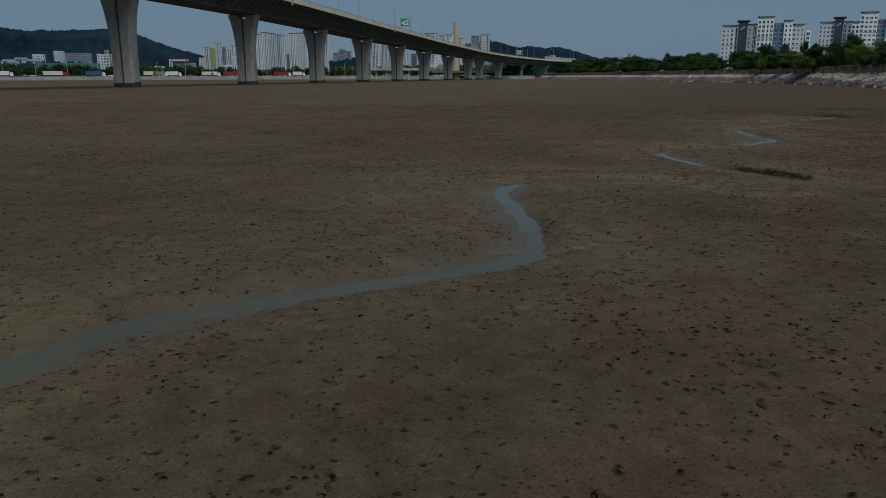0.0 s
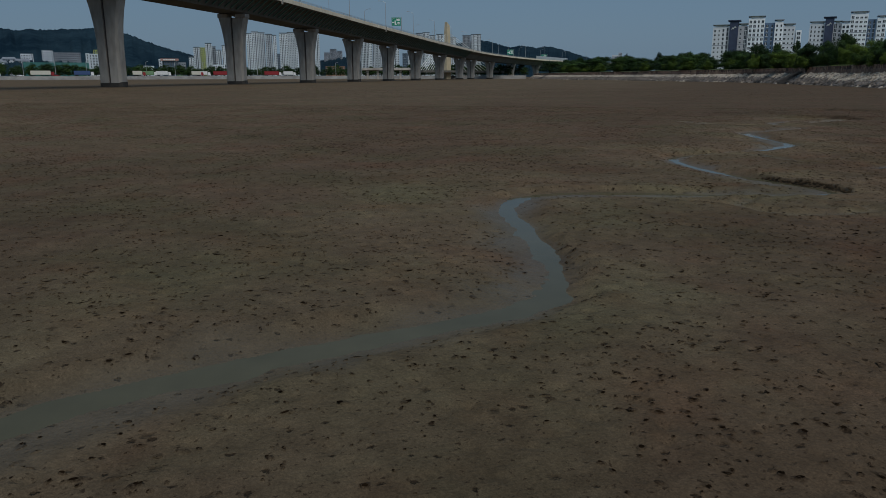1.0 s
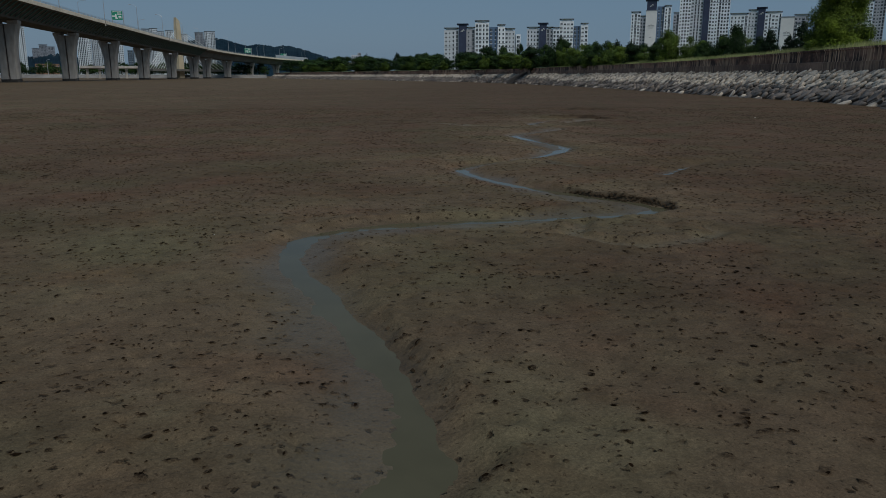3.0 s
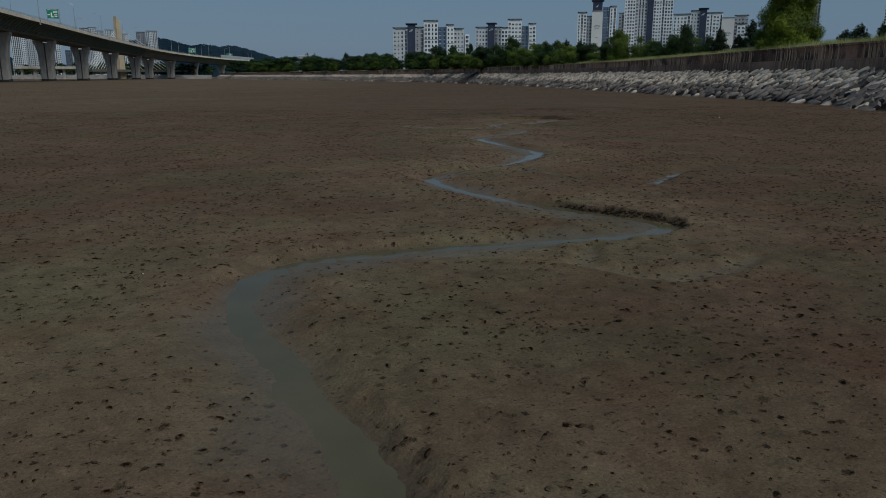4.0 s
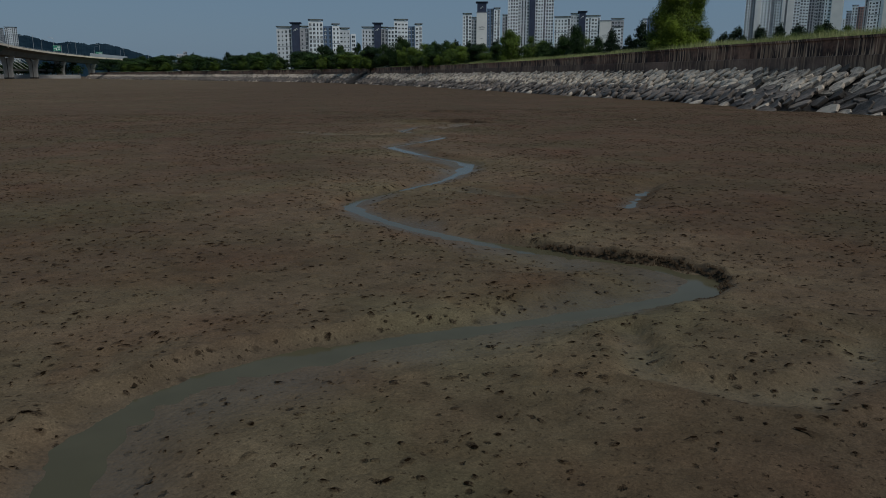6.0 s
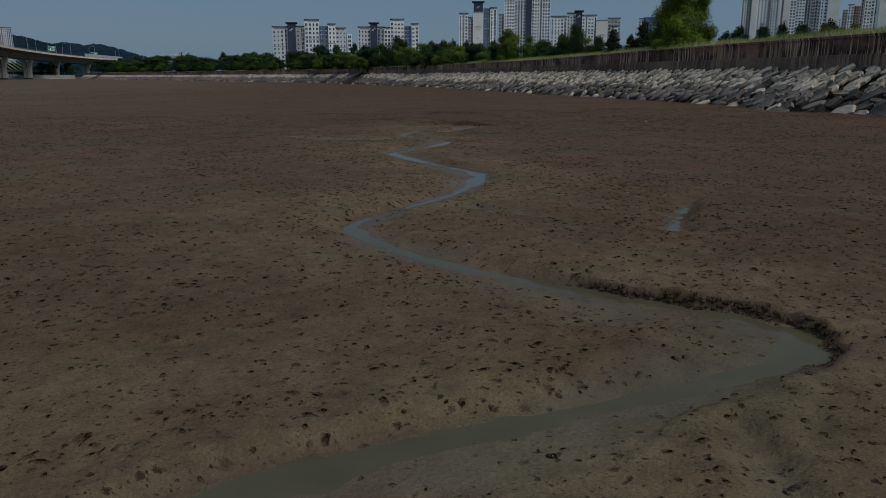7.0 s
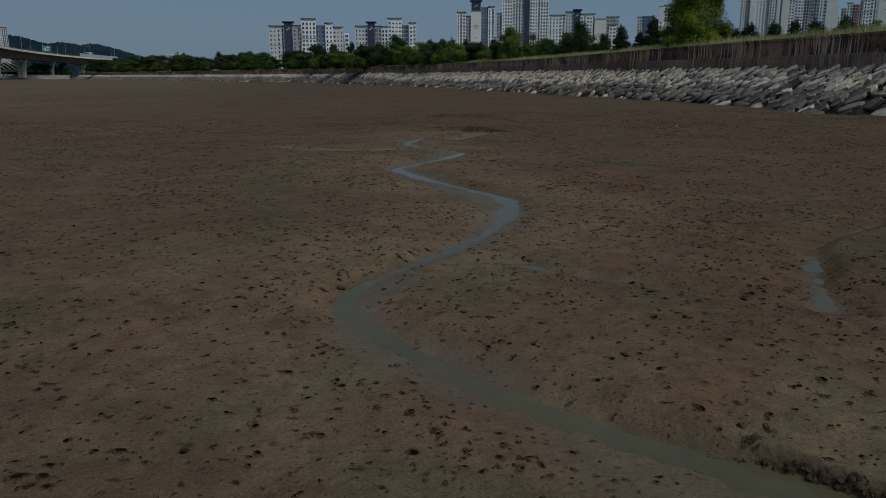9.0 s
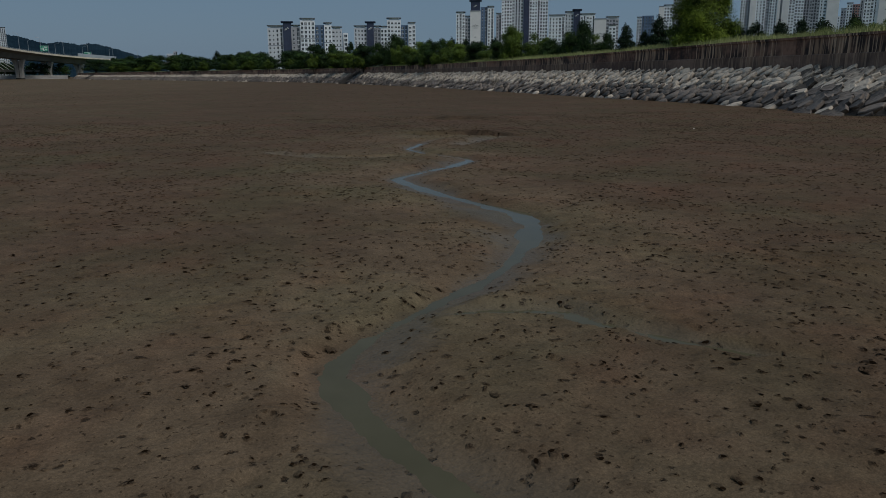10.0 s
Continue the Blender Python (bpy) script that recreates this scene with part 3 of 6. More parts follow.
    soak = np.clip(1.15 - np.clip(e, 0, None) / ((0.16 + 0.75 * np.clip(0.4 - steep, 0, 1.2)) * np.clip(np.abs(half) / 0.15, 0.2, 1)) + 0.45 * relief(x, y, 0.5, 9), 0, 1) * (shallow != 0.7) * np.where(shallow == 1, 0.4, 1.0)
    wet[near] = soak * np.where(steep > 0.3, 0.4, 0.85)
    # lumps, then burrows
    rough = (1 - 0.8 * wet) * (1 + 0.9 * np.clip((V - 0.8) / 2.5, 0, 1))
    Z += rough * (0.008 * relief(X, Y, 0.35, 5) * fade(0.35) + 0.006 * relief(X, Y, 0.13, 6) * fade(0.13))
    rs = np.random.RandomState(11)
    fine_u = np.where((us > 1.0) & (us < 34))[0]
    count = 0
    while count < 9000:
        iu = fine_u[rs.randint(len(fine_u))]
        iv = rs.randint(len(vs))
        if abs(vs[iv] - 0.8) > 12 or rs.rand() > (cell[iu, iv] / 0.034) ** 2 * 0.35 + 0.02 and cell[iu, iv] > 0.1:
            continue
        count += 1
        c = 0.35 + 0.65 * (0.5 + 0.5 * relief(np.array([X[iu, iv]]), np.array([Y[iu, iv]]), 1.4, 7)[0])
        if rs.rand() > c or Z[iu, iv] < -0.075 or (wet[iu, iv] > 0.6 and rs.rand() > 0.35):
            continue
        size = 0.022 + 0.02 * rs.rand()
        stretch, ang = 1 + 1.5 * rs.rand() ** 2, rs.rand() * 3.14
        u0, u1, v0, v1 = max(iu - 3, 0), iu + 4, max(iv - 3, 0), iv + 4
        gx, gy = X[u0:u1, v0:v1] - X[iu, iv] - 0.01 * rs.randn(), Y[u0:u1, v0:v1] - Y[iu, iv] - 0.01 * rs.randn()
        p, q = gx * math.cos(ang) + gy * math.sin(ang), -gx * math.sin(ang) + gy * math.cos(ang)
        r2 = (p / stretch) ** 2 + q ** 2
        lip = np.exp(-(np.sqrt(r2) - 2.4 * size) ** 2 / (0.9 * size) ** 2)
        bowl = np.exp(-r2 / (1.3 * size) ** 2)
        Z[u0:u1, v0:v1] += 0.006 * lip * rs.rand() - 0.016 * bowl
    # crab burrows: low heaps of dark spoil, mouths are discs of painted shade
    def ground(A, px, py):
        pu, pv = (px - ox[0]) * ax[0] + (py - ox[1]) * ax[1], (px - ox[0]) * ay[0] + (py - ox[1]) * ay[1]
        iu, iv = np.clip(np.searchsorted(us, pu), 1, len(us) - 1), np.clip(np.searchsorted(vs, pv), 1, len(vs) - 1)
        fu, fv = (pu - us[iu - 1]) / (us[iu] - us[iu - 1]), (pv - vs[iv - 1]) / (vs[iv] - vs[iv - 1])
        return (A[iu - 1, iv - 1] * (1 - fu) + A[iu, iv - 1] * fu) * (1 - fv) + (A[iu - 1, iv] * (1 - fu) + A[iu, iv] * fu) * fv

    n_b = 128000
    bu = 1.3 + 52 * rs.rand(n_b) ** 0.74
    bv = 0.8 + (7.5 + 0.8 * bu) * (2 * rs.rand(n_b) - 1)
    # some stand in families round an older burrow
    kin = rs.rand(n_b) < 0.35
    lead = rs.randint(n_b, size=n_b)
    bu, bv = np.where(kin, bu[lead] + 0.11 * rs.randn(n_b), bu), np.where(kin, bv[lead] + 0.11 * rs.randn(n_b), bv)
    bx, by = ox[0] + bu * ax[0] + bv * ay[0], ox[1] + bu * ax[1] + bv * ay[1]
    bz, bw, bc = ground(Z, bx, by), ground(wet, bx, by), ground(cliff, bx, by)
    crowd = 0.25 + 0.75 * np.clip(0.5 + 0.8 * relief(bx, by, 1.5, 7), 0, 1)
    ok = (rs.rand(n_b) < crowd) & (bz > WATER_Z + 0.012) & ((bc < 0.05) | (rs.rand(n_b) < 0.6)) & ((bw < 0.6) | (rs.rand(n_b) < 0.7))
    tier = (bu < 34) & (np.abs(bv - 0.8) < 11)
    rims, mouths = [], []
    for nearer, seg in ((True, 10), (False, 6)):
        pick = ok & (tier == nearer)
        x0, y0, u0, c0 = bx[pick], by[pick], bu[pick], bc[pick]
        m_b = len(x0)
        rad = (0.0075 + 0.018 * rs.rand(m_b) ** 2.5) * np.clip(0.95 + 0.014 * (u0 - 12), 0.95, 1.5) * (1 + 0.5 * (c0 > 0.3))
        long, turn = 1 + 1.1 * rs.rand(m_b) ** 2, rs.rand(m_b) * 3.14
        ang = np.linspace(0, 2 * np.pi, seg, endpoint=False)[None, :] + 0.12 * rs.randn(m_b, seg)
        ex, ey = np.cos(ang) * long[:, None], np.sin(ang)
        ex, ey = ex * np.cos(turn)[:, None] - ey * np.sin(turn)[:, None], ex * np.sin(turn)[:, None] + ey * np.cos(turn)[:, None]
        off = 0.8 * rad[:, None] * rs.randn(m_b, 2)             # spoil is thrown to one side
        dark = 0.5 + 0.5 * rs.rand(m_b)
        open_ = np.where(rs.rand(m_b) < 0.75, 0.36 + 0.44 * rs.rand(m_b), 0.12)
        rings = []
        for grow, rag, up, drift in ((2.1, 0.30, -0.002, 1.0), (1.35, 0.16, 0.006, 0.5), (1.0, 0.12, 0.008, 0.0)):
            r = rad * (open_ if grow == 1.0 else np.maximum(open_, 0.7) * grow)
            r = r[:, None] * (1 + rag * rs.randn(m_b, seg).clip(-1.5, 1.5))
            qx, qy = x0[:, None] + ex * r + off[:, :1] * drift, y0[:, None] + ey * r + off[:, 1:] * drift
            rings.append(np.stack([qx, qy, ground(Z, qx, qy) + up * (1 + 12 * rad[:, None] * (grow < 2))], -1))
        k8 = np.arange(seg)
        quad = np.concatenate([np.stack([seg * j + k8, seg * j + (k8 + 1) % seg, seg * (j + 1) + (k8 + 1) % seg, seg * (j + 1) + k8], -1) for j in (0, 1)])
        v = np.concatenate(rings, 1)
        rims.append((v.reshape(-1, 3), (quad[None] + (np.arange(m_b) * 3 * seg)[:, None, None]).reshape(-1, 4),
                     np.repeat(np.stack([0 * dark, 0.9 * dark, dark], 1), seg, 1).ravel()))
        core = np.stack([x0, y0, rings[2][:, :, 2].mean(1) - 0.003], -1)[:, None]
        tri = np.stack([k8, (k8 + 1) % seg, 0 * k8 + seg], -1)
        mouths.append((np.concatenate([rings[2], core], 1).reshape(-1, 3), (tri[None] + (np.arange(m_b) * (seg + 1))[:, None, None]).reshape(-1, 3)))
    rim = raw_mesh("burrow_rims", np.concatenate([r[0] for r in rims]), np.concatenate([rims[0][1], rims[1][1] + len(rims[0][0])]))
    rim.attributes.new("spoil", "FLOAT", "POINT").data.foreach_set("value", np.concatenate([r[2] for r in rims]).astype(np.float32))
    at = rim.attributes.new("silt", "FLOAT", "POINT")
    flat_v = np.concatenate([r[0] for r in rims])
    at.data.foreach_set("value", np.clip(ground(silt, flat_v[:, 0], flat_v[:, 1]), 0, 1.2).astype(np.float32))
    at = rim.attributes.new("wet", "FLOAT", "POINT")
    at.data.foreach_set("value", ground(wet, flat_v[:, 0], flat_v[:, 1]).astype(np.float32))
    tagged(link_mesh("burrow_rims", rim, MUD, smooth=True), "low ragged heaps of dark mud round crab burrows", "burrow rims", kind="stuff")
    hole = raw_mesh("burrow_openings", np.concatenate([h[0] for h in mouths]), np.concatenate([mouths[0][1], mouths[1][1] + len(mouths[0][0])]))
    tagged(link_mesh("burrow_openings", hole, BURROW_SHADE), "black discs of painted shade in the mouths of crab burrows", "burrows", kind="stuff")
    # crumbled clods along the cut banks, and lumps thrown up over the open flat
    lump_at = []
    ei, ev = np.where(bare > 0.6)
    pick = rs.randint(len(ei), size=3400)
    for a in pick:
        lump_at.append((X[ei[a], ev[a]] + 0.02 * rs.randn(), Y[ei[a], ev[a]] + 0.02 * rs.randn(), Z[ei[a], ev[a]], -(0.006 + 0.012 * rs.rand() ** 2)))
    ei, ev = np.where(brink > 0.5)
    for a in rs.randint(len(ei), size=1000):
        lump_at.append((X[ei[a], ev[a]] + 0.02 * rs.randn(), Y[ei[a], ev[a]] + 0.02 * rs.randn(), Z[ei[a], ev[a]] - 0.004, -(0.006 + 0.016 * rs.rand() ** 2)))
    for a in range(24000):
        u = 42 + 90 * rs.rand() ** 1.3
        w = 0.8 + (8 + 0.8 * u) * (2 * rs.rand() - 1)
        gi, gj = min(np.searchsorted(us, u), len(us) - 1), min(np.searchsorted(vs, w), len(vs) - 1)
        if wet[gi, gj] < 0.3 and Z[gi, gj] > WATER_Z + 0.03:
            lump_at.append((ox[0] + u * ax[0] + w * ay[0], ox[1] + u * ax[1] + w * ay[1], Z[gi, gj], (0.010 + 0.024 * rs.rand() ** 3) * min(2.4, 0.8 + u / 60)))
    c = np.array(lump_at)
    low_lump = np.where(c[:, 3] < 0, 0.38, 0.6)
    c[:, 3] = np.abs(c[:, 3])
    base = np.array([(1, 0, 0), (0.3, 0.9, 0), (-0.8, 0.6, 0), (-0.8, -0.6, 0), (0.3, -0.9, 0), (0, 0, 0.8)])
    v = base[None] * (1 + 0.35 * rs.randn(len(c), 6, 1).clip(-1.5, 1.5)) * c[:, 3][:, None, None] * np.stack([0 * low_lump + 1.25, 0 * low_lump + 1.25, low_lump], -1)[:, None] + c[:, None, :3]
    v[:, :5, 2] -= 0.02
    tri = np.array([(j, (j + 1) % 5, 5) for j in range(5)])
    me = raw_mesh("mud_clods", v.reshape(-1, 3), (tri[None] + (np.arange(len(c)) * 6)[:, None, None]).reshape(-1, 3))
    tagged(link_mesh("mud_clods", me, CLOD), "dark crumbled clods of mud on the flat and cut banks", "mud clods", kind="stuff")
    n, k = U.shape
    idx = np.arange(n * k).reshape(n, k)
    faces = np.stack([idx[:-1, :-1], idx[1:, :-1], idx[1:, 1:], idx[:-1, 1:]], -1).reshape(-1, 4)[:, ::-1]
    me = raw_mesh("ground", np.stack([X, Y, Z], -1).reshape(-1, 3), faces)
    a = me.attributes.new("wet", "FLOAT", "POINT")
    a.data.foreach_set("value", wet.astype(np.float32).ravel())
    a = me.attributes.new("silt", "FLOAT", "POINT")
    a.data.foreach_set("value", np.clip(silt, 0, 2.4).astype(np.float32).ravel())
    a = me.attributes.new("cut_face", "FLOAT", "POINT")
    a.data.foreach_set("value", bare.astype(np.float32).ravel())
    return tagged(link_mesh("ground", me, MUD, smooth=True), "brown tidal mud pitted with crab burrows and cut by a creek", "mudflat", kind="structure")


build_mud()


def build_water(name, reaches, level, g, reach_out, label):
    """A flat sheet that reaches a little way under the banks along its reaches."""
    xs, ys = np.arange(-32, 5, g), np.arange(-4, 43, g)
    X, Y = np.meshgrid(xs, ys, indexing="ij")
    near = np.full(X.shape, 1e9)
    for reach in reaches:
        for (x0, y0, h0, _), (x1, y1, h1, _) in zip(reach, reach[1:]):
            dx, dy = x1 - x0, y1 - y0
            t = np.clip(((X - x0) * dx + (Y - y0) * dy) / (dx * dx + dy * dy), 0, 1)
            near = np.minimum(near, np.hypot(X - x0 - t * dx, Y - y0 - t * dy) - h0 - t * (h1 - h0))
    use = near < reach_out
    idx = np.arange(X.size).reshape(X.shape)
    cell = use[:-1, :-1] | use[1:, :-1] | use[1:, 1:] | use[:-1, 1:]
    faces = np.stack([idx[:-1, :-1], idx[1:, :-1], idx[1:, 1:], idx[:-1, 1:]], -1)[cell]
    used, back = np.unique(faces, return_inverse=True)
    verts = np.stack([X.ravel(), Y.ravel(), np.full(X.size, level)], -1)[used]
    me = raw_mesh(name, verts, back.reshape(-1, 4))
    return tagged(link_mesh(name, me, WATER, smooth=True), label, "creek water", kind="structure")


build_water("water", (CREEK_SOUTH + CREEK_MIDDLE + CREEK_NORTH, SIDE_POOL[:4]), WATER_Z, 0.16, 0.3, "still shallow murky water in the winding tidal creek")
build_water("water_film", (SIDE_RILL[1:8], PALE_PAN, FAR_PAN), -0.077, 0.06, 0.08, "thin film of water left in shallow runnels")


# ---- a few pale shells on the mud; the largest stands for an unidentified white mark ----
def build_shell(x, y, size, turn):
    shell = tagged(new("shell", bpy.data.meshes.new("shell")), "small white bivalve shell lying on the mud", "shell", group="shells on the mud")
    bm = bmesh.new()
    rings = []
    for j in range(4):
        f = j / 3
        rings.append([bm.verts.new((size * f * math.cos(a), size * 1.25 * f * math.sin(a), size * (0.42 * (1 - f * f) + 0.03 * (k % 2)))) for k, a in enumerate(np.linspace(-1.35, 1.35, 9))])
    for a, b in zip(rings, rings[1:]):
        for k in range(8):
            bm.faces.new((a[k], b[k], b[k + 1], a[k + 1]))
    bmesh.ops.remove_doubles(bm, verts=bm.verts, dist=size * 0.02)
    bmesh.ops.solidify(bm, geom=bm.faces[:], thickness=size * 0.08)
    bm.to_mesh(shell.data)
    bm.free()
    shell.data.materials.append(SHELL)
    shell.matrix_basis = Matrix.Translation((x, y, 0.02)) @ Matrix.Rotation(turn, 4, "Z")


SHELL = surface("shell", (0.55, 0.53, 0.48), (0.80, 0.78, 0.72), coarse=9, fine=40, rough=(0.4, 0.7), bump=0.2, bump_size=60)
for k, (sx, sy) in enumerate(((-16.3, 38.9), (-6.72, 6.2), (-8.4, 18.6), (-13.2, 24.8))):
    build_shell(sx, sy, 0.05 if k == 0 else 0.013, 1.3 * k)

# ---- the embankment: sea wall over a slope of quarry stone ----
TOE = [(30, 14), (14, 28), (2, 40), (-6, 47.5), (-11.5, 52.5), (-15.5, 56), (-20.5, 60.5), (-27, 66), (-34, 71.5), (-42.7, 78.5), (-56, 89.3), (-75, 104), (-96, 119.5),
       (-134, 144), (-155, 157), (-190, 174), (-247, 190), (-310, 210), (-411, 236), (-520, 275), (-650, 338)]
SLOPE_RUN, WALL_FOOT, PLINTH_TOP = 4.6, 2.5, 3.3


def smooth_line(pts, step):
    """Catmull-Rom through the points, sampled at even steps: (point, inland normal, metres along)."""
    p = [Vector(q) for q in pts]
    fine = []
    for i in range(len(p) - 1):
        a, b, c, d = p[max(i - 1, 0)], p[i], p[i + 1], p[min(i + 2, len(p) - 1)]
        for k in range(40):
            t = k / 40
            fine.append(0.5 * (2 * b + (c - a) * t + (2 * a - 5 * b + 4 * c - d) * t * t + (3 * b - a - 3 * c + d) * t ** 3))
    fine.append(p[-1])
    out, s, want = [], 0.0, 0.0
    for a, b in zip(fine, fine[1:]):
        seg = (b - a).length
        while want <= s + seg and seg > 0:
            q = a.lerp(b, (want - s) / seg)
            d = (b - a).normalized()
            out.append((q, Vector((d.y, -d.x)), want))
            want += step
        s += seg
    return out


LINE = smooth_line(TOE, 0.5)


def bank(s, off, z):
    """The point s metres along the toe, off metres inland, at height z; and the inland normal."""
    i = min(max(int(s * 2), 0), len(LINE) - 2)
    f = min(max(s * 2 - i, 0.0), 1.0)
    q, n = LINE[i][0].lerp(LINE[i + 1][0], f), LINE[i][1].lerp(LINE[i + 1][1], f)
    return Vector((q.x + n.x * off, q.y + n.y * off, z)), n


def wall_top(s):
    return 4.45 - 0.36 * min(1, max(0, (s - 75) / 40))


BANK_END = LINE[-1][2]


def toe_shift(s):
    """How far the toe of the stones lies inland of the line: a spill juts out at one place."""
    return float(np.interp(s, (0, 50, 56.5, 58.5, 62.5, 64.5, 78, 90), (0.9, 0.9, 0.9, -1.3, -1.0, 0.9, 0.9, 0.2)))


def build_embankment():
    # core under the stones: rubble, near-black to paint the shade in the gaps
    bm = bmesh.new()
    rings = []
    for s in np.concatenate([np.arange(0, 100, 1.0), np.arange(100, BANK_END, 4.0)]):
        rings.append([bm.verts.new(bank(s, o, z)[0]) for o, z in ((-0.3 + toe_shift(s), -0.4), (0.6 + toe_shift(s), 0.0), (SLOPE_RUN - 0.1, WALL_FOOT - 0.12), (SLOPE_RUN + 0.4, WALL_FOOT - 0.12), (SLOPE_RUN + 0.4, -0.4))])
    for a, b in zip(rings, rings[1:]):
        for j in range(4):
            bm.faces.new((a[j], b[j], b[j + 1], a[j + 1]))
    tagged(link_mesh("embankment_core", bm, RUBBLE_SHADE), "rubble slope under the quarry stones, near-black for painted gap shade", "embankment", kind="structure")
    # wall: cast in ten-metre bays
    wall = empty("wall_sea", label="grime-streaked concrete sea wall above the stone slope", category="sea wall", kind="structure")
    s, k = 0.0, 0
    while s < BANK_END - 12:
        length = 10.0 if s < 160 else 20.0
        for name, prof in (("wall_bay", lambda s: [(SLOPE_RUN + 0.06, PLINTH_TOP), (SLOPE_RUN + 0.08, wall_top(s) - 0.16), (SLOPE_RUN + 0.0, wall_top(s) - 0.15), (SLOPE_RUN + 0.0, wall_top(s)),
                                                   (SLOPE_RUN + 0.42, wall_top(s)), (SLOPE_RUN + 0.42, PLINTH_TOP)]),
                           ("wall_plinth", lambda s: [(SLOPE_RUN - 0.02, WALL_FOOT - 0.5), (SLOPE_RUN - 0.02, PLINTH_TOP - 0.03), (SLOPE_RUN + 0.02, PLINTH_TOP), (SLOPE_RUN + 0.41, PLINTH_TOP), (SLOPE_RUN + 0.41, WALL_FOOT - 0.5)])):
            bm = bmesh.new()
            uv = bm.loops.layers.uv.new("UVMap")
            cols = []
            grid = np.linspace(s + 0.02, s + length - 0.02, 6)
            for g in grid:
                cols.append([(bm.verts.new(bank(g, o, z)[0]), g, z + o) for o, z in prof(g)])
            m = len(cols[0])
            for a, b in zip(cols, cols[1:]):
                for j in range(m):
                    four = (a[j], b[j], b[(j + 1) % m], a[(j + 1) % m])
                    f = bm.faces.new([v for v, _, _ in four])
                    for loop, (_, gu, gv) in zip(f.loops, four):
                        loop[uv].uv = (gu, gv)
            bm.faces.new([v for v, _, _ in cols[0]])
            bm.faces.new([v for v, _, _ in cols[-1]][::-1])
            part(name, bm, WALL if name == "wall_bay" else PLINTH, wall)
        s += length
        k += 1
    # land behind
    bm = bmesh.new()
    rings = []
    flat = Vector((0.45, 0.89))
    for s in np.arange(0, BANK_END, 3.0 if BANK_END < 200 else 5.0):
        ring = []
        for off, z in ((SLOPE_RUN + 0.40, wall_top(s) - 0.3), (SLOPE_RUN + 1.5, wall_top(s) - 0.05), (SLOPE_RUN + 5, wall_top(s) + 0.35)):
            ring.append(bm.verts.new(bank(s, off, z + (0.08 * noise.noise((s * 0.3, off, 0)) if off > SLOPE_RUN + 1 else 0))[0]))
        q, _ = bank(s, 0, 0)
        for d, z in ((16, wall_top(s) + 0.1), (40, 3.9), (120, 3.2), (2500, 3.0)):
            ring.append(bm.verts.new((q.x + flat.x * d, q.y + flat.y * d, z + (0.15 * noise.noise((s * 0.1, d, 0)) if d < 100 else 0))))
        rings.append(ring)
    for a, b in zip(rings, rings[1:]):
        for j in range(len(a) - 1):
            bm.faces.new((a[j], b[j], b[j + 1], a[j + 1]))
    bmesh.ops.recalc_face_normals(bm, faces=bm.faces)
    tagged(link_mesh("land", bm, TURF, smooth=True), "rough grassy land behind the sea wall", "land", kind="structure")


PLINTH = stained_concrete("plinth_concrete", (0.15, 0.088, 0.062), (0.34, 0.215, 0.15), 0.45)
build_embankment()


# ---- quarry stones ----
def stone_shapes(count):
    """Quarried slabs about one metre long: a broken outline, a flat split face and chipped edges."""
    rs = random.Random(3)
    shapes = []
    for _ in range(count):
        bm = bmesh.new()
        sides = rs.choice((5, 6, 6, 7))
        turn, lean = rs.uniform(0, 6.28), rs.uniform(-0.12, 0.12)
        rim = []
        for k in range(sides):
            a = turn + 2 * math.pi * (k + rs.uniform(-0.28, 0.28)) / sides
            r = rs.uniform(0.74, 1.12)
            ca, sa = math.cos(a), math.sin(a)
            sq = 1 / max(abs(ca), abs(sa)) ** 0.55          # nearer a block than an oval
            rim.append((0.56 * r * ca * sq, 0.33 * r * sa * sq))
        tip = rs.uniform(-0.06, 0.06)
        for z, k in ((-0.20, 0.80), (-0.10, 0.97), (0.10, 1.0), (0.17, 0.94)):
            for x, y in rim:
                grow = k * rs.uniform(0.95, 1.03)
                bm.verts.new((x * grow, y * grow, z + (lean * x + tip * y) * (z > 0) + rs.uniform(-0.015, 0.015)))
        bmesh.ops.convex_hull(bm, input=bm.verts)
        bmesh.ops.delete(bm, geom=[v for v in bm.verts if not v.link_faces], context="VERTS")
        bmesh.ops.dissolve_limit(bm, angle_limit=0.10, verts=bm.verts, edges=bm.edges)
        bmesh.ops.triangulate(bm, faces=bm.faces)
        bmesh.ops.recalc_face_normals(bm, faces=bm.faces)
        me = bpy.data.meshes.new("stone")
        bm.to_mesh(me)
        bm.free()
        me.materials.append(STONE)
        shapes.append(me)
    return shapes


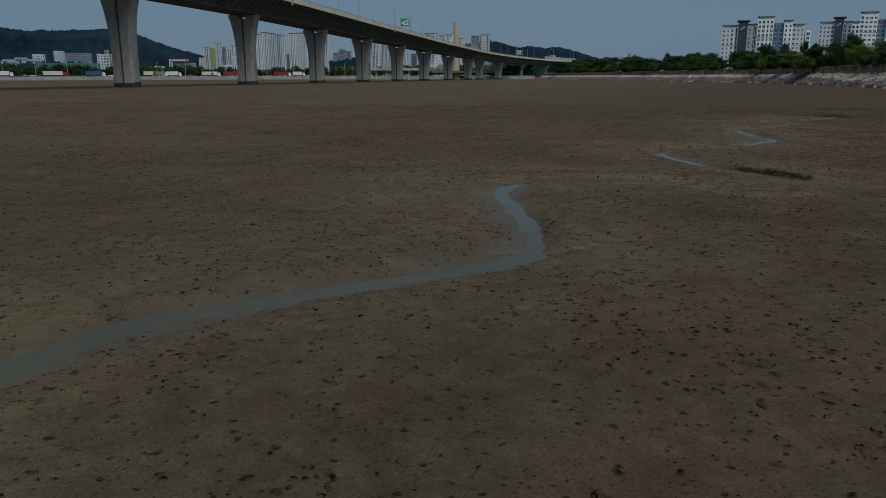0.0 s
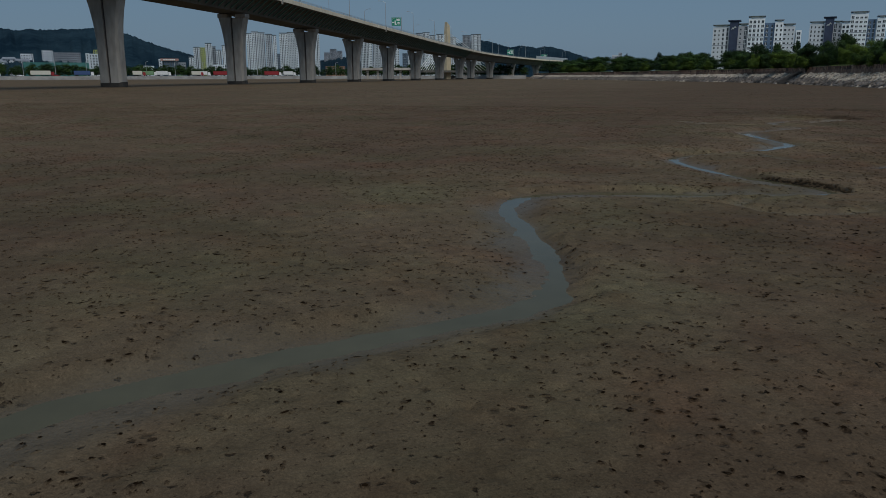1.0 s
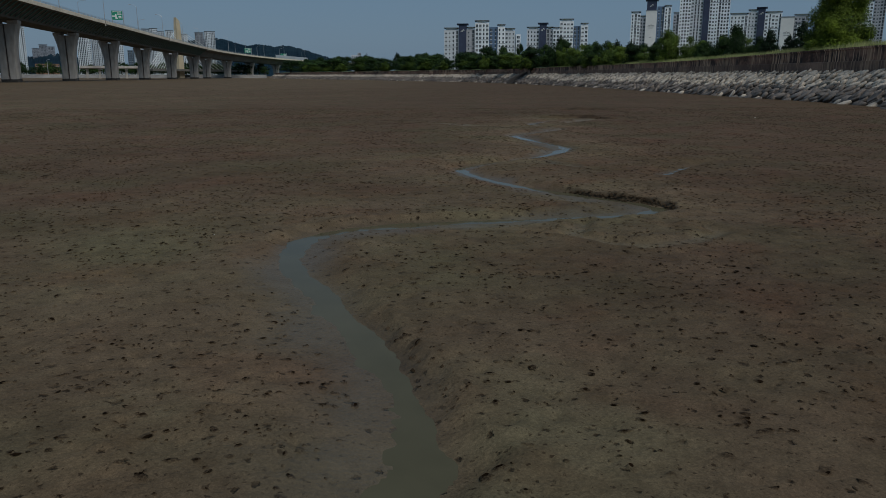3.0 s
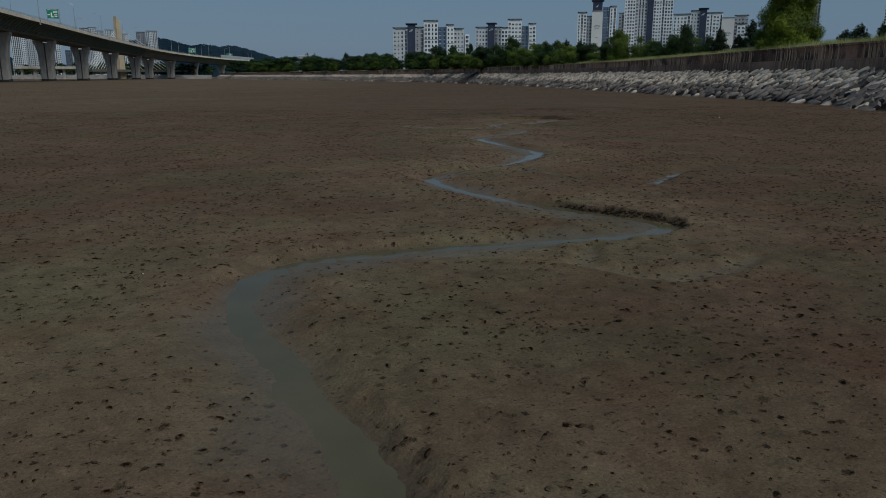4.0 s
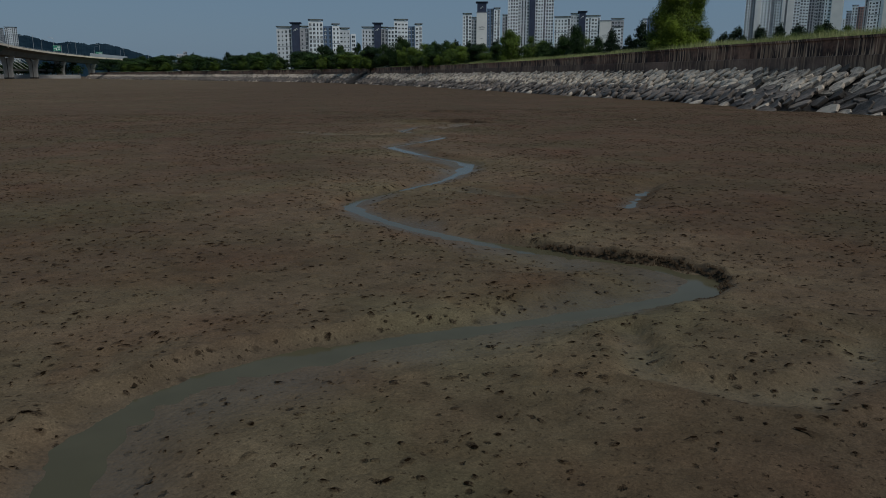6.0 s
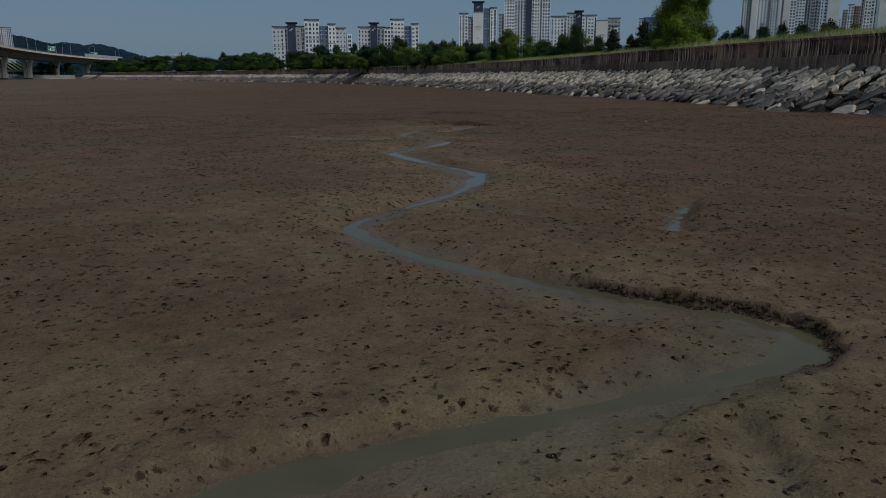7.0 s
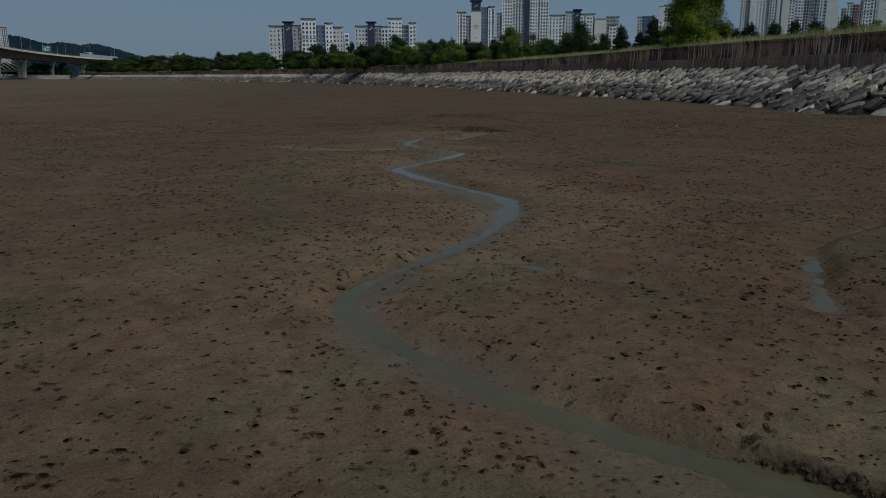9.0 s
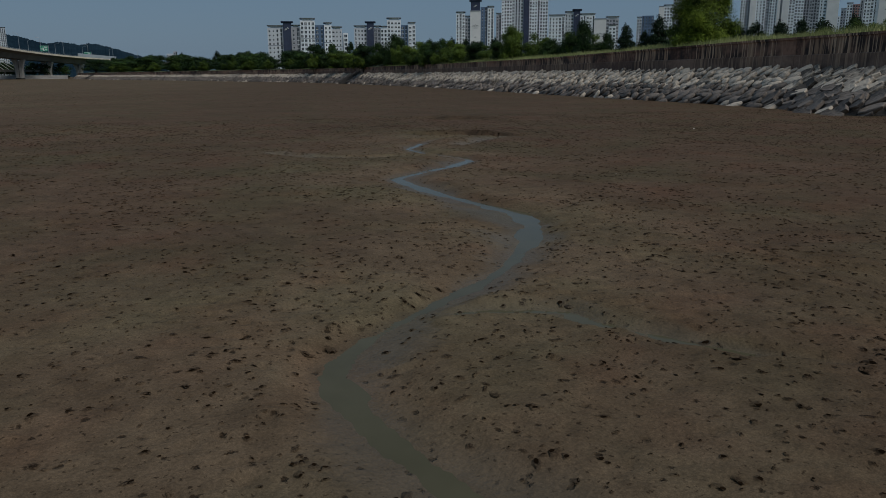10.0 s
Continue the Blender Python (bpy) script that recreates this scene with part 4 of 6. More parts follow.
def build_stones():
    rs = random.Random(8)
    shapes = stone_shapes(28)
    data = []
    for me in shapes:
        co = np.zeros(len(me.vertices) * 3)
        me.vertices.foreach_get("co", co)
        fa = np.zeros(len(me.polygons) * 3, np.int32)
        me.polygons.foreach_get("vertices", fa)
        data.append((co.reshape(-1, 3), fa.reshape(-1, 3)))
    pile = empty("stone_slope", label="grey quarry stone revetment stacked below the sea wall", category="rock revetment", kind="structure")
    slope = math.atan2(WALL_FOOT, SLOPE_RUN)
    dark_shapes = []
    for me in shapes:
        d = me.copy()
        d.materials[0] = WET_STONE
        dark_shapes.append(d)
    bins = {0: [[], [], 0], 1: [[], [], 0]}
    singles = 0
    rows = 11
    for row in range(rows):
        f = row / (rows - 1)
        s = 6.0 + 0.45 * (row % 2) + rs.uniform(0, 0.4)
        while s < BANK_END - 15:
            far = s > 190
            size = rs.choice((0.85, 0.95, 1.05, 1.1, 1.25)) * rs.uniform(0.92, 1.08) * (1.15 if f < 0.25 else 1.0) * (1.25 if far else 1.0)
            off = f * (SLOPE_RUN - 0.55) + 0.08 + rs.uniform(-0.10, 0.10)
            lift = 0.06 + rs.uniform(-0.06, 0.07)
            dry_toe = row == 0 and rs.random() < 0.25
            if row == 0:
                off -= rs.choice((0, 0, 0.1, 0.25, 0.4)) - 0.1
                lift -= 0.12
            z = off / SLOPE_RUN * WALL_FOOT
            off += toe_shift(s) * (1 - f) + 0.15 * (1 - f)
            p, n = bank(s, off - math.sin(slope) * lift, max(z, 0.0) + math.cos(slope) * lift)
            heading = math.atan2(n.y, n.x) - math.pi / 2      # x runs along the wall
            m = (Matrix.Translation(p) @ Matrix.Rotation(heading, 4, "Z") @ Matrix.Rotation(slope + rs.gauss(0.18, 0.14), 4, "X")
                 @ Matrix.Rotation(rs.gauss(0.44, 0.22), 4, "Z") @ Matrix.Rotation(rs.gauss(-0.10, 0.10), 4, "Y")
                 @ Matrix.Diagonal((size * rs.uniform(0.84, 1.1), size * rs.uniform(0.80, 1.12), size * rs.uniform(0.5, 0.75), 1)))
            k = rs.randrange(len(shapes))
            dark = f + rs.uniform(-0.10, 0.10) < (0.62 if far else 0.46) and not dry_toe
            if 40 < s < 68 and singles < 300:
                ob = new("stone", (dark_shapes if dark else shapes)[k])
                ob.parent = pile
                ob.matrix_basis = m
                singles += 1
            else:
                co, fa = data[k]
                a = np.array(m)
                heap = bins[int(dark)]
                heap[0].append(co @ a[:3, :3].T + a[:3, 3])
                heap[1].append(fa + heap[2])
                heap[2] += len(co)
            s += size * rs.uniform(0.90, 1.06)
    for key, stuff in ((0, STONE), (1, WET_STONE)):
        rest = link_mesh("stones", raw_mesh("stones", np.concatenate(bins[key][0]), np.concatenate(bins[key][1])), stuff, pile)
        tagged(rest, kind="stuff")


# ---- a flight of steps set in the slope ----
def build_steps(s):
    steps = empty("slope_steps", label="dark concrete steps running down the stone slope", category="steps")
    p, n = bank(s, 0, 0)
    m = Matrix.Translation((p.x, p.y, 0)) @ Matrix.Rotation(math.atan2(n.y, n.x) - math.pi / 2, 4, "Z")
    for k in range(15):
        bm = bmesh.new()
        y, z = k * SLOPE_RUN / 15, 0.32 + k * 0.178
        add_box(bm, -1.3, 1.3, y - 0.1, y + 0.34, z - 0.5, z, m)
        part("step", bm, PIPE_CONCRETE, steps)
    for x in (-1.62, 1.32):
        bm = bmesh.new()
        vs = add_box(bm, x, x + 0.3, -0.6, SLOPE_RUN - 0.05, -0.3, 0.75, m)
        for v in (vs[2], vs[3], vs[6], vs[7]):
            v.co.z += WALL_FOOT
        part("cheek_wall", bm, PIPE_CONCRETE, steps)


PIPE_CONCRETE = surface("wet_dark_concrete", (0.05, 0.045, 0.04), (0.12, 0.11, 0.10), coarse=0.5, fine=3)


# ---- plants ----
def crown_mesh(name, lobes, leaves, leaf, rs, droop=0.0, flat=1.0):
    """Leaf clumps over the skins of several lobes (x, y, z, radius, height)."""
    n = leaves
    pick = rs.choice(len(lobes), n, p=np.array([b[3] ** 2 for b in lobes]) / sum(b[3] ** 2 for b in lobes))
    lob = np.array(lobes)[pick]
    d = rs.randn(n, 3)
    d /= np.linalg.norm(d, axis=1)[:, None]
    r = rs.rand(n) ** 0.38 * (1 + 0.10 * rs.randn(n))
    c = lob[:, :3] + d * r[:, None] * np.stack([lob[:, 3], lob[:, 3], lob[:, 4]], -1)
    a = rs.randn(n, 3) + 0.6 * d
    a[:, 2] = a[:, 2] * flat - droop
    a /= np.linalg.norm(a, axis=1)[:, None]
    face = d + 0.45 * rs.randn(n, 3) + np.array((0, 0, 0.3))
    face /= np.linalg.norm(face, axis=1)[:, None]
    a -= face * (a * face).sum(1)[:, None]
    a /= np.linalg.norm(a, axis=1)[:, None]
    b = np.cross(face, a)
    b /= np.linalg.norm(b, axis=1)[:, None]
    ln = leaf * (0.6 + 0.8 * rs.rand(n))[:, None]
    w = ln * (0.42 if droop < 0.5 else 0.26)
    v = np.stack([c - a * ln, c + b * w, c + a * ln, c - b * w], 1).reshape(-1, 3)
    return raw_mesh(name, v, np.arange(n * 4).reshape(-1, 4))


def make_tree(name, seed, leaf_mat, leaves, leaf, shape, **tags):
    """A unit plant: 1 m wide, 1 m tall, on a trunk."""
    rs = np.random.RandomState(seed)
    tree = empty(name, **tags)
    lobes, limbs = [], []
    if shape == "broad":
        for k in range(13):
            a, u = rs.rand() * 6.28, rs.rand() ** 0.6
            z = 0.14 + 0.70 * rs.rand()
            reach = 0.36 * math.sqrt(max(0.05, 1 - ((z - 0.42) / 0.52) ** 2))
            lobes.append((reach * u * math.cos(a), reach * u * math.sin(a), z, 0.11 + 0.09 * rs.rand(), 0.10 + 0.08 * rs.rand()))
        lobes.append((0, 0, 0.42, 0.34, 0.38))
        trunk = [(0, 0, -0.1), (0.01, 0.01, 0.12), (-0.01, 0.02, 0.3), (0.02, 0, 0.55)]
        radii = [0.035, 0.03, 0.024, 0.012]
    elif shape == "willow":
        for k in range(44):
            a, u = rs.rand() * 6.28, rs.rand() ** 0.5
            z = 0.02 + 0.86 * rs.rand() ** 1.15
            reach = 0.43 * (1 - max(0, z - 0.25) ** 1.7 * 0.9)
            lobes.append((reach * u * math.cos(a), reach * u * math.sin(a), z, 0.07 + 0.07 * rs.rand(), 0.11 + 0.09 * rs.rand()))
        lobes += [(0, 0, 0.42, 0.36, 0.42), (0, 0, 0.15, 0.42, 0.2)]
        trunk = [(0, 0, -0.08), (0.01, 0.0, 0.10), (0.0, 0.02, 0.25), (0.02, 0.01, 0.5), (0.0, 0.0, 0.75)]
        radii = [0.045, 0.038, 0.032, 0.02, 0.008]
    else:
        for k in range(11):
            z = 0.14 + 0.80 * k / 10
            rad = 0.50 * (1 - z) ** 0.75 + 0.05
            for j in range(4):
                a = rs.rand() * 6.28
                lobes.append((0.55 * rad * math.cos(a), 0.55 * rad * math.sin(a), z + 0.03 * rs.randn(), 0.5 * rad + 0.04, 0.085))
        trunk = [(0, 0, -0.1), (0, 0, 0.3), (0.01, 0, 0.95)]
        radii = [0.03, 0.025, 0.006]
    bm = bmesh.new()
    add_tube(bm, trunk, radii, 7)
    for lob in lobes[:9]:
        z0 = 0.10 + 0.45 * rs.rand() * lob[2]
        mid = (lob[0] * 0.5, lob[1] * 0.5, (z0 + lob[2]) / 2)
        add_tube(bm, [(0, 0, z0), mid, lob[:3]], [0.014, 0.010, 0.004], 5)
    part("trunk", bm, BARK, tree)
    me = crown_mesh("crown", lobes, leaves, leaf, rs, droop=0.9 if shape == "willow" else 0.1)
    link_mesh("crown", me, leaf_mat, tree)
    return tree


def plant(tree, x, y, z, w, h, turn):
    return copy_thing(tree, Matrix.Translation((x, y, z)) @ Matrix.Rotation(turn, 4, "Z") @ Matrix.Diagonal((w, w, h, 1)))


def build_plants():
    rs = random.Random(21)
    kinds = [make_tree("bank_tree", 30 + k, (LEAF_A, LEAF_B, LEAF_A, LEAF_B, LEAF_B, LEAF_B)[k], (15000, 15000, 15000, 15000, 6000, 6000)[k], (0.0175, 0.0175, 0.0175, 0.0175, 0.025, 0.025)[k], "broad", group="trees behind the sea wall", category="tree",
                       label=("rounded leafy green tree behind the sea wall", "dark dense leafy tree behind the sea wall")[k % 2]) for k in range(6)]
    pine = make_tree("pine_tree", 40, LEAF_P, 5000, 0.034, "pine", group="pines behind the sea wall", category="pine", label="dark bushy pine standing on the grassy bank")
    willow = make_tree("willow_tree", 44, LEAF_W, 90000, 0.0155, "willow", category="willow", label="large bright green willow with hanging foliage on the bank")
    # x, y, height, width
    far_row = [(-520, 300, 9.5, 17), (-468, 261, 9.0, 17), (-440, 262, 8.5, 18), (-408, 246, 7.6, 18), (-385, 244, 7.6, 18), (-361, 233, 7.4, 16), (-340, 235, 8, 15), (-328, 224, 7.5, 16), (-308, 222, 7.4, 14),
               (-286, 211, 6.2, 13), (-272, 213, 7.2, 14), (-258, 205, 7.0, 13), (-237, 197, 6.0, 14), (-223, 194, 5.6, 11), (-209, 192, 6.0, 12), (-196, 187, 5.6, 11), (-182, 178, 7.2, 8.5), (-170, 174, 5.6, 9)]
    mid_row = [(-161, 167, 4.8, 9), (-148, 160, 5.0, 8), (-138, 152, 5.8, 7.5), (-130, 150, 5.2, 7), (-123, 145, 7.2, 6.6), (-115, 141, 4.8, 6.5), (-108, 136, 4.6, 6.6), (-102, 132, 4.2, 6), (-96, 127, 4.0, 6.2),
               (-90, 124, 3.9, 5.5), (-85, 120, 3.8, 5), (-80, 117.5, 3.4, 5), (-76, 115, 3.2, 5), (-67.5, 108.5, 4.9, 5.6), (-71, 111, 3.2, 4.5), (-64, 110, 3.9, 4.6), (-60.5, 108, 3.6, 4.6), (-57, 107, 4.3, 4.8), (-52.5, 102, 4.5, 5), (-50, 104, 3.2, 3.4)]
    for i, (x, y, h, w) in enumerate(far_row + mid_row):
        k = kinds[rs.choice((4, 5)) if i < 18 else rs.choice((0, 2, 1, 3))]
        plant(k, x, y, 3.6, w * rs.uniform(0.95, 1.25), (h + 0.4) * rs.uniform(0.95, 1.22), rs.uniform(0, 6.28))
        if i % 2 == 0:
            plant(kinds[rs.choice((0, 2, 3)) if i >= 18 else 4], x + rs.uniform(-2, 3), y + rs.uniform(0, 4), 3.6, w * 1.1, h * rs.uniform(0.7, 0.95), rs.uniform(0, 6.28))
    # lower, paler bushes stand in front of the far trees
    for i, (x, y, h, w) in enumerate(far_row[2:] + mid_row[:9]):
        plant(kinds[rs.choice((0, 2))], x + rs.uniform(1, 7), y - rs.uniform(2, 5), 3.6, w * rs.uniform(0.45, 0.7), h * rs.uniform(0.6, 0.85), rs.uniform(0, 6.28))
    for i, (x, y, h, w) in enumerate(far_row):
        plant(kinds[rs.choice((4, 5))], x + rs.uniform(-8, 8), y + rs.uniform(4, 12), 3.6, w * rs.uniform(0.45, 0.75), h * rs.uniform(1.05, 1.4), rs.uniform(0, 6.28))
    for x, y, h, w in ((-349, 243, 9.6, 8), (-306, 233, 9.2, 9), (-273, 221, 8.9, 9.5), (-217, 207, 7.2, 9), (-194, 197, 9.7, 6), (-166, 181, 7.4, 6), (-155, 176, 8.2, 6),
                       (-133, 170, 7.4, 5), (-128, 167, 7.9, 5), (-121, 163, 7.8, 5), (-116, 160, 6.9, 5), (-110, 157, 6.4, 5), (-104, 154, 6.2, 5), (-93, 143, 5.6, 4.5), (-86, 138, 5.3, 4.2)):
        plant(rs.choice((pine, kinds[5], kinds[5])), x, y, 3.8, w, h, rs.uniform(0, 6.28))
    for x, y, h, w in ((-40, 87, 2.8, 1.75), (-36.8, 88, 3.5, 2.4), (-34.5, 116, 4.4, 3.6), (-31, 114.5, 4.3, 3.2), (-28.3, 113, 4.4, 2.8), (-25.6, 112, 4.2, 3.4), (-36.6, 117, 3.8, 3.0), (-22, 110, 4.3, 3.4)):
        plant(pine, x, y, 4.1 if y > 100 else 4.3, w * 1.35, h * 1.05, rs.uniform(0, 6.28))
    for x, y, h, w in ((-19, 91, 3.2, 4.2), (-16.5, 90, 3.0, 3.6), (-22, 93, 2.6, 3.4)):
        plant(kinds[0], x, y, 4.2, w, h, rs.uniform(0, 6.28))
    willow.matrix_basis = Matrix.Translation((-29.1, 78.8, 4.0)) @ Matrix.Diagonal((6.8, 6.8, 6.6, 1))
    for k in (*kinds, pine):
        k.matrix_basis = {kinds[0]: Matrix.Translation((-54.5, 104.5, 4.0)), kinds[1]: Matrix.Translation((-93, 126.5, 3.8)), kinds[2]: Matrix.Translation((-155, 164, 3.8)),
                          kinds[3]: Matrix.Translation((-118, 143.5, 3.8)), kinds[4]: Matrix.Translation((-248, 203, 3.8)), kinds[5]: Matrix.Translation((-298, 220, 3.8)), pine: Matrix.Translation((-38.6, 88.6, 4.3))}[k] @ Matrix.Diagonal((4.2, 4.2, 4.4, 1) if k != pine else (1.9, 1.9, 2.3, 1))
    # tall grass along the top of the wall
    g = np.random.RandomState(4)
    n = 95000
    s = 12 + 190 * g.rand(n) ** 1.3
    off = SLOPE_RUN + 0.5 + 5.5 * g.rand(n) ** 1.2
    root = np.array([tuple(bank(a, b, wall_top(a) - 0.12 + 0.10 * min(b - SLOPE_RUN, 4))[0]) for a, b in zip(s, off)])
    tall = (0.16 + 0.42 * g.rand(n) ** 2) * (0.6 + 0.8 * (0.5 + 0.5 * relief(s, off, 3.0, 3)))
    lean = g.randn(n, 2) * 0.22 * tall[:, None]
    a = g.rand(n) * 6.28
    wide = np.stack([np.cos(a), np.sin(a), 0 * a], -1) * (0.008 + 0.012 * g.rand(n))[:, None]
    tip = root + np.concatenate([lean, tall[:, None]], 1)
    v = np.stack([root - wide, root + wide, tip], 1).reshape(-1, 3)
    tagged(link_mesh("bank_grass", raw_mesh("bank_grass", v, np.arange(3 * n).reshape(-1, 3)), GRASS), "tall yellow-green grass along the top of the sea wall", "grass", kind="stuff")


build_plants()


# ---- the road bridge ----
BRIDGE = [(-80.2, -61.2, 18.9), (-122.0, -33.9, 18.9), (-163.1, -7.0, 18.8), (-207.2, 21.8, 18.5), (-248.8, 48.9, 17.6), (-288.5, 74.8, 16.7), (-328.5, 101.0, 16.0), (-370.6, 128.4, 15.2), (-418.4, 159.7, 14.6), (-467.9, 192.5, 14.0), (-499.0, 214.0, 13.7),
          (-539.0, 247.0, 13.1), (-577.0, 284.0, 12.4), (-612.0, 326.0, 11.6), (-644.0, 372.0, 10.8), (-672, 420, 10), (-700, 470, 9.4)]


def bridge_frame(i):
    a, b = Vector(BRIDGE[max(i - 1, 0)]), Vector(BRIDGE[min(i + 1, len(BRIDGE) - 1)])
    d = (b - a)
    d.z = 0
    d.normalize()
    return Vector((d.y, -d.x, 0)), d


def build_pier(i, first=None):
    x, y, top = BRIDGE[i]
    right, ahead = bridge_frame(i)
    m = Matrix(((right.x, ahead.x, 0, x), (right.y, ahead.y, 0, y), (0, 0, 1, 0), (0, 0, 0, 1)))
    pier = empty("bridge_pier", m, label="flared grey concrete bridge pier with a dark tide band", category="bridge pier", group="piers of the road bridge")
    w, t, h = 2.5, 1.3, top - 1.15

    def half(z):
        f = max(0.0, (z / h - 0.36) / 0.64)
        return w + 1.5 * f ** 2.3
    bm = bmesh.new()
    rings = []
    for z in np.linspace(-0.6, h, 17):
        a, c = half(z), 0.45
        rings.append([bm.verts.new((px, py, z)) for px, py in ((-a, -t + c), (-a + c, -t), (-0.28, -t), (-0.22, -t + 0.28), (0.22, -t + 0.28), (0.28, -t), (a - c, -t), (a, -t + c),
                                                              (a, t - c), (a - c, t), (0.28, t), (0.22, t - 0.28), (-0.22, t - 0.28), (-0.28, t), (-a + c, t), (-a, t - c))])
    for p, q in zip(rings, rings[1:]):
        for k in range(16):
            bm.faces.new((p[k], p[(k + 1) % 16], q[(k + 1) % 16], q[k]))
    bm.faces.new(rings[-1])
    part("shaft", bm, PIER, pier)
    for side in (-1, 1):
        bm = bmesh.new()
        a = half(h)
        x0, x1 = sorted((side * 1.1, side * (a + 0.02)))
        add_box(bm, x0, x1, -t - 0.02, t + 0.02, h, h + 1.0)
        bmesh.ops.bevel(bm, geom=bm.edges[:], offset=0.08, segments=1, affect="EDGES")
        part("horn", bm, PIER, pier)
        bm = bmesh.new()
        add_box(bm, side * 2.6 - 0.5, side * 2.6 + 0.5, -0.5, 0.5, h + 1.0, h + 1.2)
        part("bearing", bm, PIPE, pier)
        bm = bmesh.new()
        add_tube(bm, [(0.02, side * (t - 0.12), 0.3), (0.0, side * (t - 0.12), h)], [0.10, 0.10], 8)
        part("drain_pipe", bm, PIPE, pier)
    bm = bmesh.new()
    ring = [(-w - 0.06, -t + 0.4), (-w + 0.4, -t - 0.06), (w - 0.4, -t - 0.06), (w + 0.06, -t + 0.4), (w + 0.06, t - 0.4), (w - 0.4, t + 0.06), (-w + 0.4, t + 0.06), (-w - 0.06, t - 0.4)]
    lo, hi = [bm.verts.new((a, b, -0.6)) for a, b in ring], [bm.verts.new((a, b, 0.95 + 0.12 * math.sin(a * 3 + b))) for a, b in ring]
    for k in range(8):
        bm.faces.new((lo[k], lo[(k + 1) % 8], hi[(k + 1) % 8], hi[k]))
    bm.faces.new(hi)
    part("tide_band", bm, TIDE, pier, "dark band left by the tide")
    if i == 5:
        bm = bmesh.new()
        add_box(bm, -1.6, 1.6, -t - 1.7, -t, h - 0.15, h)
        deck_plate = part("inspection_platform", bm, STEEL, pier, "small steel inspection platform")
        bm = bmesh.new()
        for px in (-1.5, 0, 1.5):
            add_box(bm, px - 0.05, px + 0.05, -t - 1.65, -t - 1.55, h, h + 1.1)
        add_box(bm, -1.6, 1.6, -t - 1.65, -t - 1.55, h + 1.0, h + 1.1)
        part("rail", bm, STEEL, deck_plate)


def build_deck():
    deck = empty("road_bridge", label="long pale concrete road bridge deck with ribbed underside", category="road bridge")
    fine = smooth_line([(a, b) for a, b, _ in BRIDGE], 10.0)
    total = fine[-1][2]
    hs = [b[2] for b in BRIDGE]
    lens = [0.0]
    for a, b in zip(BRIDGE, BRIDGE[1:]):
        lens.append(lens[-1] + math.hypot(b[0] - a[0], b[1] - a[1]))
    nodes = []
    for q, n, s in fine:
        z = float(np.interp(s / total * lens[-1], lens, hs))
        nodes.append(((q.x, q.y, z), (n.x, n.y, 0)))
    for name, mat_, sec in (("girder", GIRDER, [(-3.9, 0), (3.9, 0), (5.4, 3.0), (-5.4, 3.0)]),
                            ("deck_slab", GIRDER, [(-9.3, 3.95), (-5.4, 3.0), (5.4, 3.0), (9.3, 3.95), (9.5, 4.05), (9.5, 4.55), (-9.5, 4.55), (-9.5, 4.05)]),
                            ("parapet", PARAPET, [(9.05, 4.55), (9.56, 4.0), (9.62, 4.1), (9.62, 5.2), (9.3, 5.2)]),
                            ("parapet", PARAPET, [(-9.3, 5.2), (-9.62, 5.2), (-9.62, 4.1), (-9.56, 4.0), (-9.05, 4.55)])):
        bm = bmesh.new()
        add_sweep(bm, nodes, sec)
        bmesh.ops.recalc_face_normals(bm, faces=bm.faces)
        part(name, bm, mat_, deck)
    for side in (1, -1):
        bm = bmesh.new()
        for up in (5.4, 5.7):
            add_sweep(bm, nodes, [(side * 9.42, up), (side * 9.52, up), (side * 9.52, up + 0.08), (side * 9.42, up + 0.08)])
        for q, n, s in smooth_line([(a, b) for a, b, _ in BRIDGE], 4.0)[:150]:
            z = float(np.interp(s / total * lens[-1], lens, hs))
            add_box(bm, q.x + n.x * side * 9.47 - 0.06, q.x + n.x * side * 9.47 + 0.06, q.y + n.y * side * 9.47 - 0.06, q.y + n.y * side * 9.47 + 0.06, z + 5.15, z + 5.8)
        part("guard_rail", bm, STEEL, deck)
    # ribs that carry the wings
    for q, n, s in smooth_line([(a, b) for a, b, _ in BRIDGE], 3.1)[:150]:
        z = float(np.interp(s / total * lens[-1], lens, hs))
        bm = bmesh.new()
        d = Vector((-n.y, n.x, 0))
        for a, b in (((4.3, 0.6), (9.0, 3.93)),):
            p0, p1 = Vector((q.x + n.x * a[0], q.y + n.y * a[0], z + a[1])), Vector((q.x + n.x * b[0], q.y + n.y * b[0], z + b[1]))
            vs = [bm.verts.new(p + d * w + Vector((0, 0, k))) for p in (p0, p1) for w, k in ((-0.28, 0.14), (0.28, 0.14), (0.28, -0.16), (-0.28, -0.16))]
            for f in ((0, 1, 2, 3), (7, 6, 5, 4), (0, 4, 5, 1), (1, 5, 6, 2), (2, 6, 7, 3), (3, 7, 4, 0)):
                bm.faces.new([vs[k] for k in f])
        part("rib", bm, RIB, deck)
    return lens, hs, total


def on_bridge(s, off, up):
    fine = BRIDGE_LINE
    q, n, _ = fine[min(int(s), len(fine) - 1)]
    z = float(np.interp(s / BRIDGE_TOTAL * BRIDGE_LENS[-1], BRIDGE_LENS, BRIDGE_HS))
    return Vector((q.x + n.x * off, q.y + n.y * off, z + up)), n


